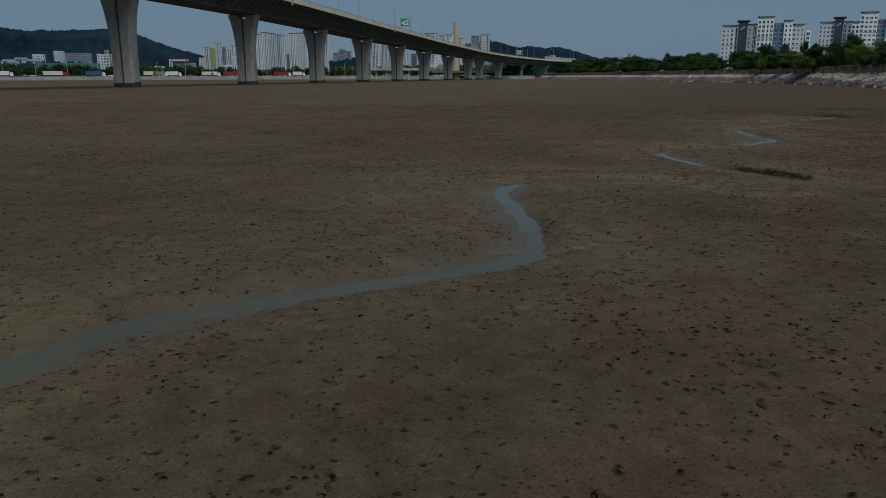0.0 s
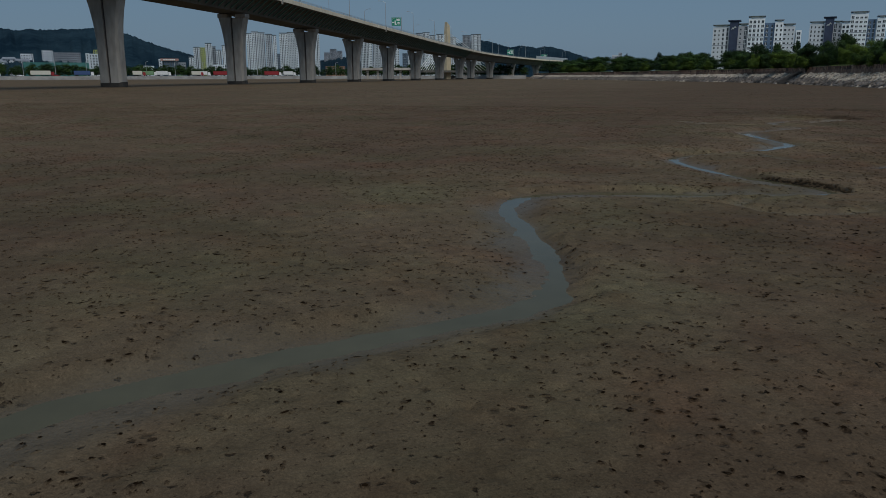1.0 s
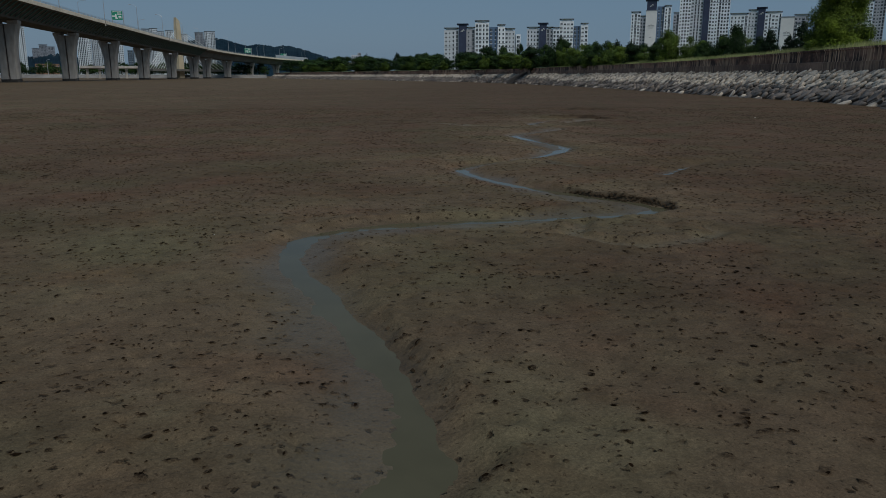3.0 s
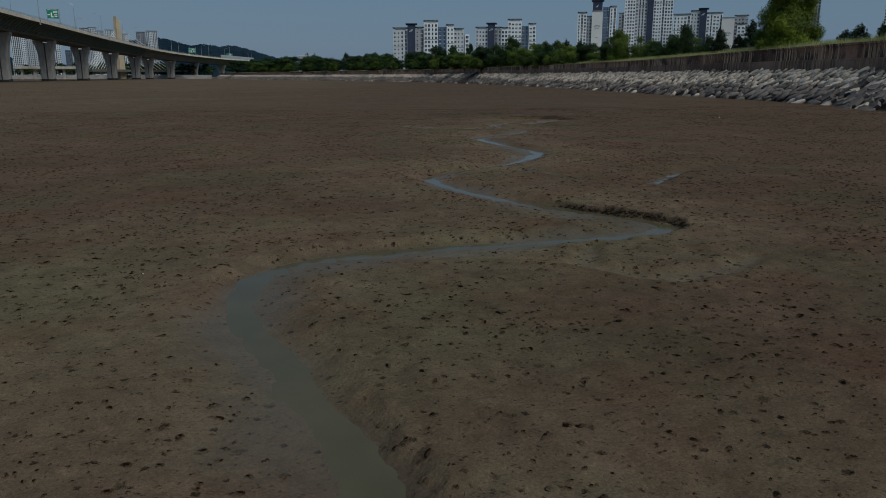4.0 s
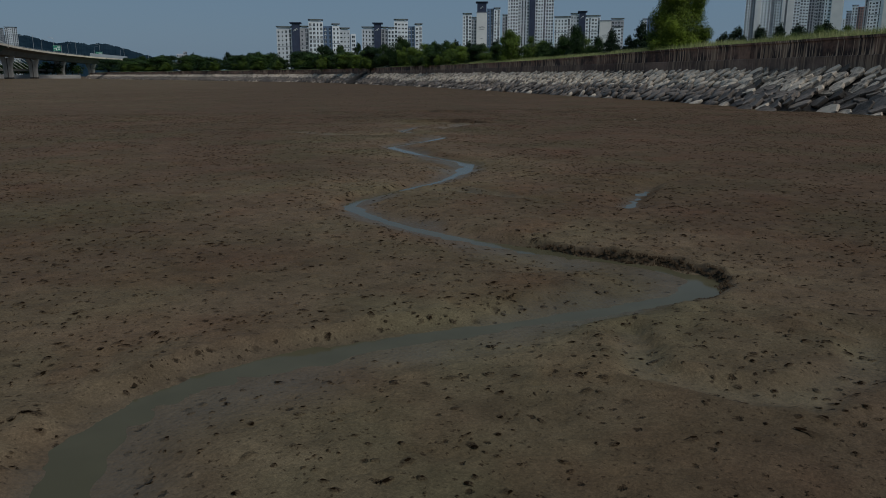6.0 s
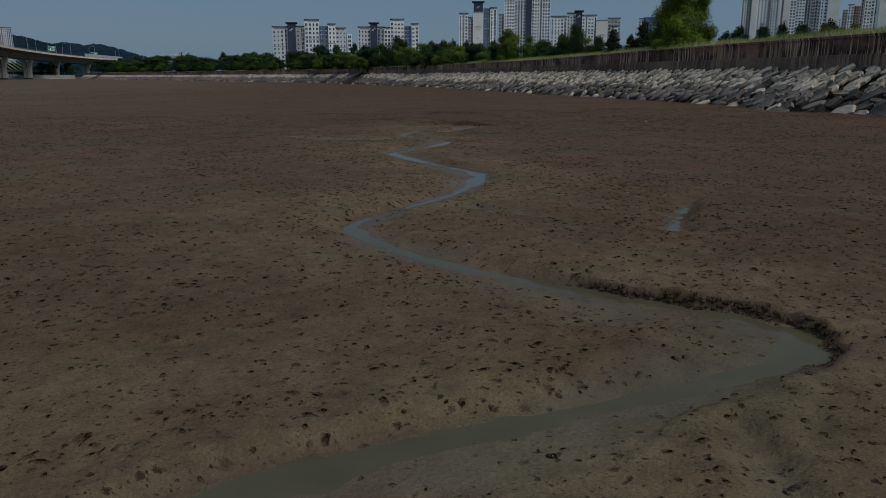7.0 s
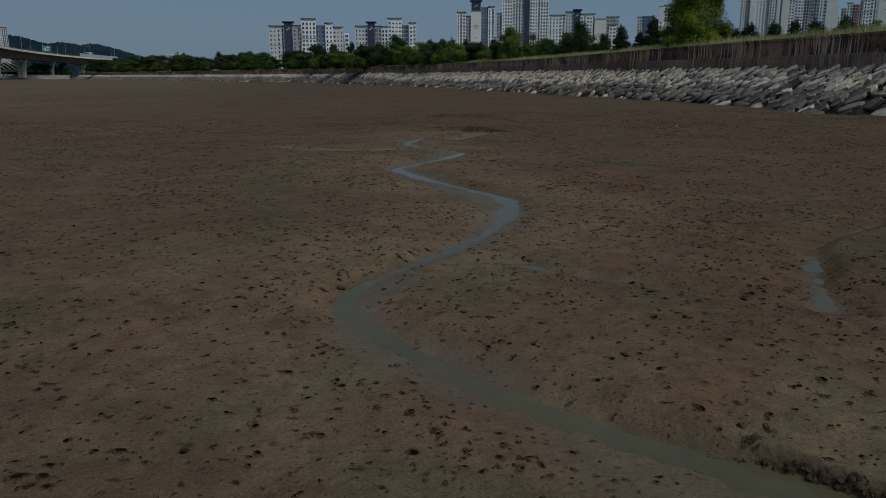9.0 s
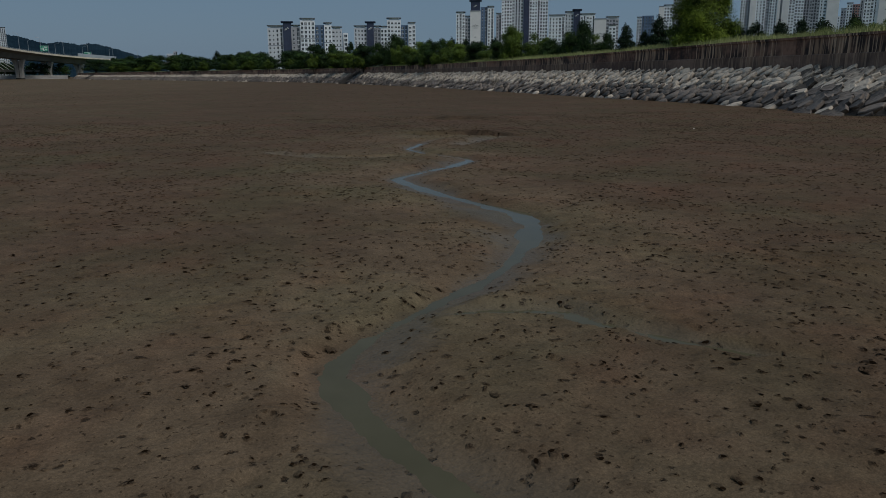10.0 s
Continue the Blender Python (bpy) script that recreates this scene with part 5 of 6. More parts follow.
def build_lamp(s, side):
    p, n = on_bridge(s, side * 9.3, 5.0)
    d = Vector((n.x, n.y)) * -side
    lamp = empty("street_lamp", Matrix.Translation(p), label="tall slim grey street lamp on the bridge parapet", category="street lamp", group="lamps on the bridge")
    bm = bmesh.new()
    add_tube(bm, [(0, 0, -0.2), (0, 0, 5), (0, 0, 9.6)], [0.13, 0.10, 0.07], 6)
    part("pole", bm, STEEL, lamp)
    bm = bmesh.new()
    add_tube(bm, [(0, 0, 9.5), (d.x * 0.9, d.y * 0.9, 10.2), (d.x * 2.3, d.y * 2.3, 10.4)], [0.06, 0.05, 0.05], 5)
    part("arm", bm, STEEL, lamp)
    bm = bmesh.new()
    add_box(bm, -0.16, 0.16, -0.5, 0.5, -0.08, 0.10, Matrix.Translation((d.x * 2.6, d.y * 2.6, 10.4)) @ Matrix.Rotation(math.atan2(-d.x, d.y), 4, "Z"))
    part("lamp_head", bm, STEEL, lamp)


def build_sign(s, off, width, height, base):
    p, n = on_bridge(s, off, 5.0)
    m = Matrix.Translation(p) @ Matrix.Rotation(math.atan2(-p.x + 7, p.y - 1) + math.pi, 4, "Z")
    sign = empty("road_sign", m, label="green motorway direction sign on a steel post", category="road sign", group="signs on the bridge")
    bm = bmesh.new()
    add_tube(bm, [(0, 0, -0.3), (0, 0, base + height + 0.3)], [0.2, 0.16], 8)
    part("post", bm, STEEL, sign)
    for z in (base + height * 0.25, base + height * 0.75):
        bm = bmesh.new()
        add_tube(bm, [(0, 0, z), (0.5 + width * 0.4, 0, z)], [0.09, 0.09], 5)
        part("bracket", bm, STEEL, sign)
    bm = bmesh.new()
    add_box(bm, 0.4, 0.4 + width, 0.12, 0.26, base, base + height)
    panel = part("panel", bm, SIGN_GREEN, sign)
    for a, b, c, d in ((0.08, 0.92, 0.90, 0.94), (0.08, 0.46, 0.72, 0.80), (0.08, 0.46, 0.58, 0.66), (0.54, 0.66, 0.12, 0.62), (0.44, 0.54, 0.12, 0.24), (0.10, 0.36, 0.34, 0.44), (0.10, 0.36, 0.18, 0.28), (0.70, 0.94, 0.34, 0.46)):
        bm = bmesh.new()
        add_box(bm, 0.4 + width * a, 0.4 + width * b, 0.26, 0.30, base + height * c, base + height * d)
        part("marking", bm, SIGN_WHITE, panel)


for k in range(1, len(BRIDGE) - 1):
    build_pier(k)
BRIDGE_LENS, BRIDGE_HS, BRIDGE_TOTAL = build_deck()
BRIDGE_LINE = smooth_line([(a, b) for a, b, _ in BRIDGE], 1.0)
for k in range(5):                                    # covers over the expansion joints
    p, n = on_bridge(62 + 100 * k, 9.7, 0)
    joint = bmesh.new()
    add_box(joint, -0.35, 0.35, -0.12, 0.14, 3.3, 5.3, Matrix.Translation(p) @ Matrix.Rotation(math.atan2(n.y, n.x) - math.pi / 2, 4, "Z"))
    part("joint_cover", joint, PIER, bpy.data.objects["road_bridge"])
for k in range(14):
    build_lamp(175 + 44 * k, 1)
    build_lamp(160 + 44 * k, -1)
build_sign(354, -9.3, 4.8, 4.2, 8.0)
build_sign(633, -9.3, 5.4, 4.2, 3.8)
build_sign(702, -9.3, 5.4, 4.2, 2.2)


def build_noise_barrier(s0, s1):
    """Pale screens between steel posts on the near parapet."""
    barrier = empty("noise_barrier", Matrix.Translation(on_bridge(s0, 9.46, 5.2)[0]), label="pale translucent noise barrier along the bridge parapet", category="noise barrier")
    base = barrier.matrix_basis.translation
    for s in range(s0, s1, 4):
        a, b = on_bridge(s, 9.46, 5.2)[0] - base, on_bridge(s + 4, 9.46, 5.2)[0] - base
        side = Vector((b.y - a.y, a.x - b.x, 0)).normalized() * 0.06
        bm = bmesh.new()
        vs = [bm.verts.new(p + k * side + Vector((0, 0, z))) for z in (0.0, 2.5) for p, k in ((a, 1), (b, 1), (b, -1), (a, -1))]
        for q in ((3, 2, 1, 0), (4, 5, 6, 7), (0, 1, 5, 4), (1, 2, 6, 5), (2, 3, 7, 6), (3, 0, 4, 7)):
            bm.faces.new([vs[i] for i in q])
        part("panel", bm, FAR_PAINT["g"], barrier)
        bm = bmesh.new()
        add_box(bm, a.x - 0.12, a.x + 0.12, a.y - 0.12, a.y + 0.12, a.z - 0.05, a.z + 2.65)
        part("post", bm, STEEL, barrier)


build_noise_barrier(640, 708)


# ---- the cable-stayed bridge beyond ----
def build_cable_bridge():
    at = Vector((-557, 218, 0))
    along = Vector((-0.36, 0.93, 0))
    side = Vector((along.y, -along.x, 0))
    thing = empty("cable_stayed_bridge", label="cable-stayed bridge with one tan concrete pylon and white stays", category="bridge")
    bm = bmesh.new()
    for z0, z1, w0, w1 in ((0, 9, 3.2, 3.0), (9, 36, 3.0, 2.5), (36, 41, 2.5, 2.0)):
        vs = []
        for z, w in ((z0, w0), (z1, w1)):
            vs += [bm.verts.new(at + along * a * w * 0.75 + side * b * w * 0.6 + Vector((0, 0, z + (2.5 if z > 40 and a < 0 else 0)))) for a, b in ((-1, -1), (1, -1), (1, 1), (-1, 1))]
        for q in ((0, 1, 5, 4), (1, 2, 6, 5), (2, 3, 7, 6), (3, 0, 4, 7), (4, 5, 6, 7)):
            bm.faces.new([vs[i] for i in q])
    bmesh.ops.recalc_face_normals(bm, faces=bm.faces)
    part("pylon", bm, TAN, thing)
    bm = bmesh.new()
    add_sweep(bm, [(at + along * a + Vector((0, 0, 5)), side) for a in np.arange(-30, 71, 20)], [(-6, 0), (6, 0), (6, 1.6), (-6, 1.6)])
    part("deck", bm, GIRDER, thing)
    for k in range(10):
        for sgn in (1, -1):
            bm = bmesh.new()
            top, low = at + Vector((0, 0, 36 - 1.5 * k)), at + along * sgn * (62 - 4.6 * k if sgn > 0 else 30 - 2.4 * k) + Vector((0, 0, 6.5))
            add_tube(bm, [top, low], [0.16, 0.16], 5)
            part("stay", bm, SIGN_WHITE, thing)


def build_viaduct():
    """A low slip-road bridge on short columns, on the far shore behind the piers."""
    p = shore_point(-73.4, 560)
    m = Matrix.Translation(p) @ Matrix.Rotation(radians(73.4), 4, "Z")
    low = empty("low_viaduct", m, label="low pale concrete viaduct on short square columns", category="viaduct")
    bm = bmesh.new()
    add_sweep(bm, [((a, 0, 0), (0, 1, 0)) for a in (-19, -6, 6, 19)], [(-5, 6.6), (-3.4, 6.2), (3.4, 6.2), (5, 6.6), (5, 8.1), (4.7, 8.1), (4.7, 7.2), (-4.7, 7.2), (-4.7, 8.1), (-5, 8.1)])
    bmesh.ops.recalc_face_normals(bm, faces=bm.faces)
    part("deck", bm, PIER, low)
    for a in (-15, -7.5, 1.5, 9, 16.5):
        bm = bmesh.new()
        add_box(bm, a - 0.7, a + 0.7, -2.6, 2.6, -0.5, 5.5)
        add_box(bm, a - 0.9, a + 0.9, -3.8, 3.8, 5.5, 6.25)
        part("column", bm, PIER, low)


TAN = plain("tan_concrete", (0.50, 0.42, 0.28), 0.85)
build_cable_bridge()


# ---- apartment blocks ----
def build_block(name, at, yaw, blocks, depth=13.0, z=3.0, floor=2.9, windows=True, label="", category="apartment block", group="", crown=True, mark=None, paint=None, tall=1.75):
    """Volumes side by side, facing the mudflat: (from, to, height, paint)."""
    m = Matrix.Translation((at[0], at[1], z)) @ Matrix.Rotation(radians(yaw), 4, "Z")
    house = empty(name, m, label=label, category=category, group=group)
    rs = random.Random(int(abs(at[0]) * 10))
    paint = paint or PAINT
    for k, (x0, x1, h, kind) in enumerate(blocks):
        front = -depth / 2 + {"n": -1.2, "b": 0.9, "d": 0.6, "g": 0.3, "w": -0.5, "p": -1.7}.get(kind, 0.0)
        bm = bmesh.new()
        add_box(bm, x0, x1, front, depth / 2, -2, h)
        wall = part("wall", bm, paint[kind], house)
        if windows and kind in "wgdbryo" and x1 - x0 > 2.5:
            bm = bmesh.new()
            cols = max(1, round((x1 - x0) / 2.6))
            pitch = (x1 - x0) / cols
            wide = [min(pitch * 0.60, rs.choice((1.0, 1.6, 2.2) if kind in 'wbd' else (0.8, 1.1, 1.8))) for _ in range(cols)]
            levels = int((h - 1.2) / floor)
            high = [rs.choice((1.2, 1.5, tall, tall, 2.5)) for _ in range(cols)]
            for lv in range(levels):
                zz = h - 1.0 - floor * (lv + 1) + 0.9
                for c in range(cols):
                    xc = x0 + pitch * (c + 0.5)
                    add_box(bm, xc - wide[c] / 2, xc + wide[c] / 2, front - 0.04, front + 0.2, zz, zz + high[c])
            glass = part("window_panes", bm, PANE, wall)
            tagged(glass, kind="stuff")
            bm = bmesh.new()
            for lv in range(levels):
                zz = h - 1.0 - floor * (lv + 1) + 0.9
                for c in range(cols):
                    xc = x0 + pitch * (c + 0.5)
                    add_box(bm, xc - wide[c] / 2 - 0.1, xc + wide[c] / 2 + 0.1, front - 0.22, front + 0.1, zz - 0.22, zz - 0.04)
                    if wide[c] > 1.5:
                        add_box(bm, xc - 0.06, xc + 0.06, front - 0.07, front + 0.1, zz - 0.04, zz + high[c])
            tagged(part("sill_course", bm, paint["w"], wall), kind="stuff")
        if crown and kind in "wgd" and x1 - x0 > 4:
            bm = bmesh.new()
            add_box(bm, x0 - 0.3, x1 + 0.3, front - 0.9, depth / 2 + 0.5, h + 1.5, h + 1.8)
            part("roof_canopy", bm, ROOF, house)
            bm = bmesh.new()
            add_box(bm, x0 + 1.3, x1 - 1.3, front + 1.2, depth / 2 - 1, h - 0.1, h + 1.5)
            part("roof_house", bm, paint["w"], house)
            bm = bmesh.new()
            add_box(bm, x0 - 0.05, x1 + 0.05, front - 0.12, front + 0.3, h - 12.3, h - 11.9)
            part("band", bm, ROOF, house)
        elif kind == "n":
            bm = bmesh.new()
            add_box(bm, x0 - 1.4, x1 + 1.4, front - 1.0, depth / 2, h, h + 0.5)
            part("roof_canopy", bm, PAINT["n"], house)
            bm = bmesh.new()
            xc = (x0 + x1) / 2
            for dx, dz in ((-0.8, -5.2), (0.5, -4.3)):
                add_tube(bm, [(xc + dx - 0.7, front - 0.05, h + dz - 0.5), (xc + dx, front - 0.05, h + dz + 0.6), (xc + dx + 0.7, front - 0.05, h + dz - 0.3)], [0.2, 0.2, 0.2], 4)
            part("wall_mark", bm, SIGN_WHITE, wall)
        elif kind == "p":
            bm = bmesh.new()
            add_box(bm, x0 - 0.2, x1 + 0.2, front - 0.2, depth / 2, h, h + 0.8)
            part("coping", bm, ROOF, house)
            if mark:
                bm = bmesh.new()
                xc, zc = (x0 + x1) / 2, h * mark
                for dx, dz, r in ((-1.6, 0.4, 0.9), (0.2, 0.9, 1.1), (1.9, 0.5, 0.8)):
                    add_tube(bm, [(xc + dx - r, front - 0.06, zc + dz - 0.4), (xc + dx, front - 0.06, zc + dz + 0.9), (xc + dx + r, front - 0.06, zc + dz - 0.4)], [0.24, 0.24, 0.24], 4)
                part("wall_mark", bm, LOGO, wall)
                for half, low, high in ((2.0, -1.4, -1.0), (0.9, -9.4, -8.8)):
                    bm = bmesh.new()
                    add_box(bm, xc - half, xc + half, front - 0.08, front + 0.1, zc + low, zc + high)
                    part("wall_lettering_bar", bm, LOGO, wall)
    return house


HAZY_PAINT = {**PAINT, "w": PAINT["w"], "g": PAINT["w"]}
APT = dict(group="apartment blocks behind the bank")
build_block("apartment_block", (-415.3, 393.5), 47, [(-27.9, -17.1, 32.0, "g"), (-17.1, -11.5, 36.0, "n"), (-11.5, -5.1, 32.5, "d"), (-5.1, 5.1, 37.1, "w"), (5.1, 11.6, 34.2, "b"), (11.6, 16.9, 34.3, "w"), (16.9, 24.3, 31.6, "g"), (25.1, 28.4, 28.9, "w")],
            label="white and grey stepped apartment block with a navy stair tower", **APT)
build_block("apartment_block", (-395.2, 454.6), 41.2, [(-23.1, -13.5, 34.3, "g"), (-13.5, -8.3, 38.4, "n"), (-8.3, -3.1, 34.3, "d"), (-3.1, 1.8, 33.9, "w"), (1.8, 12.3, 40.0, "w"), (12.3, 17.5, 36.4, "b"), (18.0, 23.3, 36.8, "w")],
            label="white and grey stepped apartment block with a navy stair tower", **APT)
build_block("apartment_block", (-402.5, 587.8), 34.4, [(-17.0, -9.1, 53.2, "w"), (-9.1, -4.4, 49.7, "d"), (-4.4, 5.0, 55.0, "p"), (-3.9, 4.4, 64.3, "n"), (5.0, 11.2, 58.9, "b"), (11.2, 16.9, 57.9, "w")], mark=0.76,
            label="tall white apartment tower with a pale marked gable and navy top", **APT)
build_block("apartment_block", (-377.1, 627.9), 30.9, [(-23.7, -18.9, 53.5, "d"), (-18.9, -9.3, 78.4, "w"), (-9.3, 1.3, 73.3, "g"), (1.3, 6.6, 79.7, "n"), (6.6, 23.6, 74.6, "w")],
            label="very tall white and grey apartment tower with a navy stripe", **APT)
build_block("apartment_block", (-323.2, 623.6), 27.3, [(-20.1, -6.0, 49.2, "w"), (-6.0, 1.5, 51.9, "g"), (1.5, 7.0, 54.7, "n"), (7.0, 19.9, 49.8, "w")],
            label="broad white apartment block with a navy core above its roof", **APT)
build_block("apartment_block", (-296.1, 636.8), 24.7, [(-10.4, -0.5, 46.3, "p"), (-0.5, 10.3, 47.1, "d"), (2.0, 8.3, 40.4, "w")], mark=0.72,
            label="pale apartment block with a marked gable and grey wing", **APT)
build_block("apartment_block", (-294.3, 757.0), 21.0, [(-22.0, -17.3, 54.2, "g"), (-17.3, -5.8, 56.8, "b"), (-5.4, -1.8, 52.8, "d"), (-1.4, 3.4, 64.6, "p"), (3.4, 11.6, 65.0, "w"), (12.0, 21.7, 72.8, "d")],
            label="blue-grey glazed apartment tower beside a white one", **APT)
# the d volumes put the shading of recessed strips into grey paint
build_block("apartment_block", (-204.7, 837.0), 13.4, [(-33.5, -28.9, 85.3, "w"), (-28.9, -24.3, 79.5, "d"), (-24.3, -18.9, 84.8, "p"), (-18.9, -9.8, 87.2, "w"), (-9.8, -6.2, 79.9, "d"), (-6.2, 0.9, 85.1, "w"), (0.9, 3.7, 88.1, "p"),
                                                        (3.7, 5.5, 88.0, "d"), (5.5, 11.5, 85.7, "p"), (11.5, 17.1, 82.2, "w"), (17.1, 25.1, 86.2, "w"), (25.1, 32.4, 79.9, "d")],
            paint=HAZY_PAINT, label="row of very tall white apartment towers with shade-grey recesses", **APT)
build_block("apartment_block", (-148.6, 777.4), 10.4, [(-11.1, -4.5, 80.3, "d"), (-4.5, 1.4, 82.8, "g"), (1.4, 11.0, 84.4, "p")], paint=HAZY_PAINT, label="very tall grey apartment tower with a blank pale gable", **APT)
build_block("apartment_block", (-156.1, 948.6), 9.0, [(-10.8, -7.4, 61.2, "g"), (-7.4, -2.4, 67.5, "d"), (-2.4, 3.3, 73.3, "g"), (3.3, 10.6, 73.0, "r")], paint=HAZY_PAINT, label="distant grey and pink apartment tower", **APT)
build_block("apartment_block", (-110.8, 803.6), 7.4, [(-13.4, -7.9, 70.4, "d"), (-10.2, 0.0, 66.2, "g"), (0.0, 1.5, 77.1, "w"), (1.5, 13.2, 79.2, "p")], mark=0.82, paint=HAZY_PAINT, label="very tall grey apartment tower with a pale marked gable", **APT)
build_block("apartment_tower", (-742.4, 498.9), 56.0, [(-5.5, 1.5, 24.0, "w"), (1.5, 5.5, 26.5, "g")], paint=FAR_PAINT, z=1.5, crown=False, label="small pale tower just above the tree line", group="apartment blocks behind the bank")
CITY = dict(group="towers across the water", windows=True, z=2.0, depth=20, paint=FAR_PAINT, tall=2.45)
build_block("apartment_tower", (-1290.9, 70.5), 87, [(-18.1, -10.2, 29.7, "w"), (-10.2, -0.4, 44.9, "w"), (-0.4, 8.4, 45.9, "y"), (8.4, 18.2, 51.3, "w")], label="white apartment towers with a lime green stripe", **CITY)
build_block("apartment_tower", (-1289.0, 99.8), 85.7, [(-12.1, -4.9, 46.0, "d"), (-4.9, 4.0, 40.7, "w"), (4.9, 12.2, 48.0, "w")], label="pale distant apartment towers across the water", **CITY)
build_block("apartment_tower", (-1331.2, 176.8), 82.6, [(-27.2, -18.6, 69.8, "w"), (-18.6, -7.6, 72.8, "w"), (-7.6, 3.4, 71.5, "g"), (4.3, 15.9, 69.2, "g"), (16.8, 22.6, 67.4, "w"), (22.6, 27.5, 38.2, "b")], label="row of tall white apartment towers across the water", **CITY)
build_block("apartment_tower", (-1321.8, 237.8), 79.9, [(-33.6, -20.0, 71.4, "w"), (-20.0, -6.3, 72.4, "g"), (-6.3, 5.4, 73.4, "w"), (24.0, 33.8, 71.8, "w")], label="row of tall white apartment towers across the water", **CITY)
build_block("apartment_tower", (-1286.4, 386.9), 73.4, [(-47.6, -27.6, 62.7, "w"), (-26.6, -1.5, 64.6, "g"), (5.5, 19.6, 62.7, "w"), (25.6, 34.7, 39.6, "b"), (35.7, 47.8, 62.8, "w")], label="grey and white apartment towers behind the bridge", **CITY)
build_block("apartment_tower", (-1353.5, 501.8), 69.8, [(-37.9, -24.9, 77.7, "g"), (-24.9, -11.9, 78.7, "w"), (-11.9, -1.1, 73.6, "w"), (1.1, 14.1, 75.6, "w"), (27.0, 37.9, 69.4, "w")], label="white apartment towers rising over the bridge", **CITY)
build_block("apartment_tower", (-1374.6, 584.4), 67.1, [(-17.9, -2.2, 75.9, "d"), (-1.1, 17.9, 78.0, "w")], label="pair of grey and white towers behind the stays", **CITY)
build_block("apartment_tower", (-1749.8, 391.8), 77.5, [(-21.1, -7.9, 52.5, "d"), (-7.9, 7.9, 60.3, "d"), (7.9, 21.1, 56.4, "d")], label="distant grey cluster of towers on the hill", **CITY)
LOW = dict(group="low buildings on the far shore", depth=14, crown=False, paint=FAR_PAINT)
build_block("hotel", (-890.7, -60.8), 94, [(-7.2, -3.9, 23.5, "w"), (-3.9, 7.3, 23.0, "w"), (0.6, 5.0, 27.2, "y")], category="building", label="white hotel with rows of windows and a cream roof house", **LOW)
build_block("white_hall", (-1136.7, -116.7), 95.9, [(-23.0, -10.0, 27.2, "w"), (-10.0, 23.4, 25.0, "d")], category="building", z=9.0, label="long grey and white hall on the hillside", **LOW)
build_block("white_house", (-1079.6, -168.8), 98.9, [(11.4, 25.4, 19.5, "w"), (-24.8, 0.0, 11.5, "d")], category="building", z=11.0, label="white and grey houses on the hillside", **LOW)
build_block("screen_fence", (-837.7, -91.4), 96.3, [(-28.5, 29.5, 13.0, "x")], category="fence", windows=False, label="long teal green mesh screen above the road", **LOW)
works = build_block("factory", (-892.6, 18.8), 88.9, [(-14.0, -10.5, 18.1, "w"), (-10.5, 6.3, 16.0, "b"), (6.3, 14.2, 14.6, "d")], category="building", label="grey-blue factory with a red and white roof sign", **LOW)
bm = bmesh.new()
add_box(bm, -12, 6.8, -7.6, -6.6, 16.1, 18.6)
band = part("roof_sign", bm, PAINT["r"], works, "red roof sign with white bars")
bm = bmesh.new()
for k in range(6):
    add_box(bm, -9 + 2.1 * k, -7.6 + 2.1 * k, -7.75, -7.6, 16.7, 18.0)
part("marking", bm, SIGN_WHITE, band)
build_block("brick_hall", (-968.4, 220.2), 77.4, [(-12.5, 12.5, 11.8, "o")], category="building", label="low orange brick hall beside the trees", **LOW)
build_block("white_shed", (-892.3, 30.2), 88.2, [(31.5, 49.0, 12.2, "w"), (-47.3, -30.8, 10.7, "w")], category="building", label="low white sheds beside the shore road", **LOW)


# ---- far shore: revetment, road, lorries, trees ----
def shore_point(a, d):
    """a: bearing in degrees, d: metres from the start of the walk."""
    return Vector((7.2 + d * math.sin(radians(a)), 0.8 + d * math.cos(radians(a)), 0))


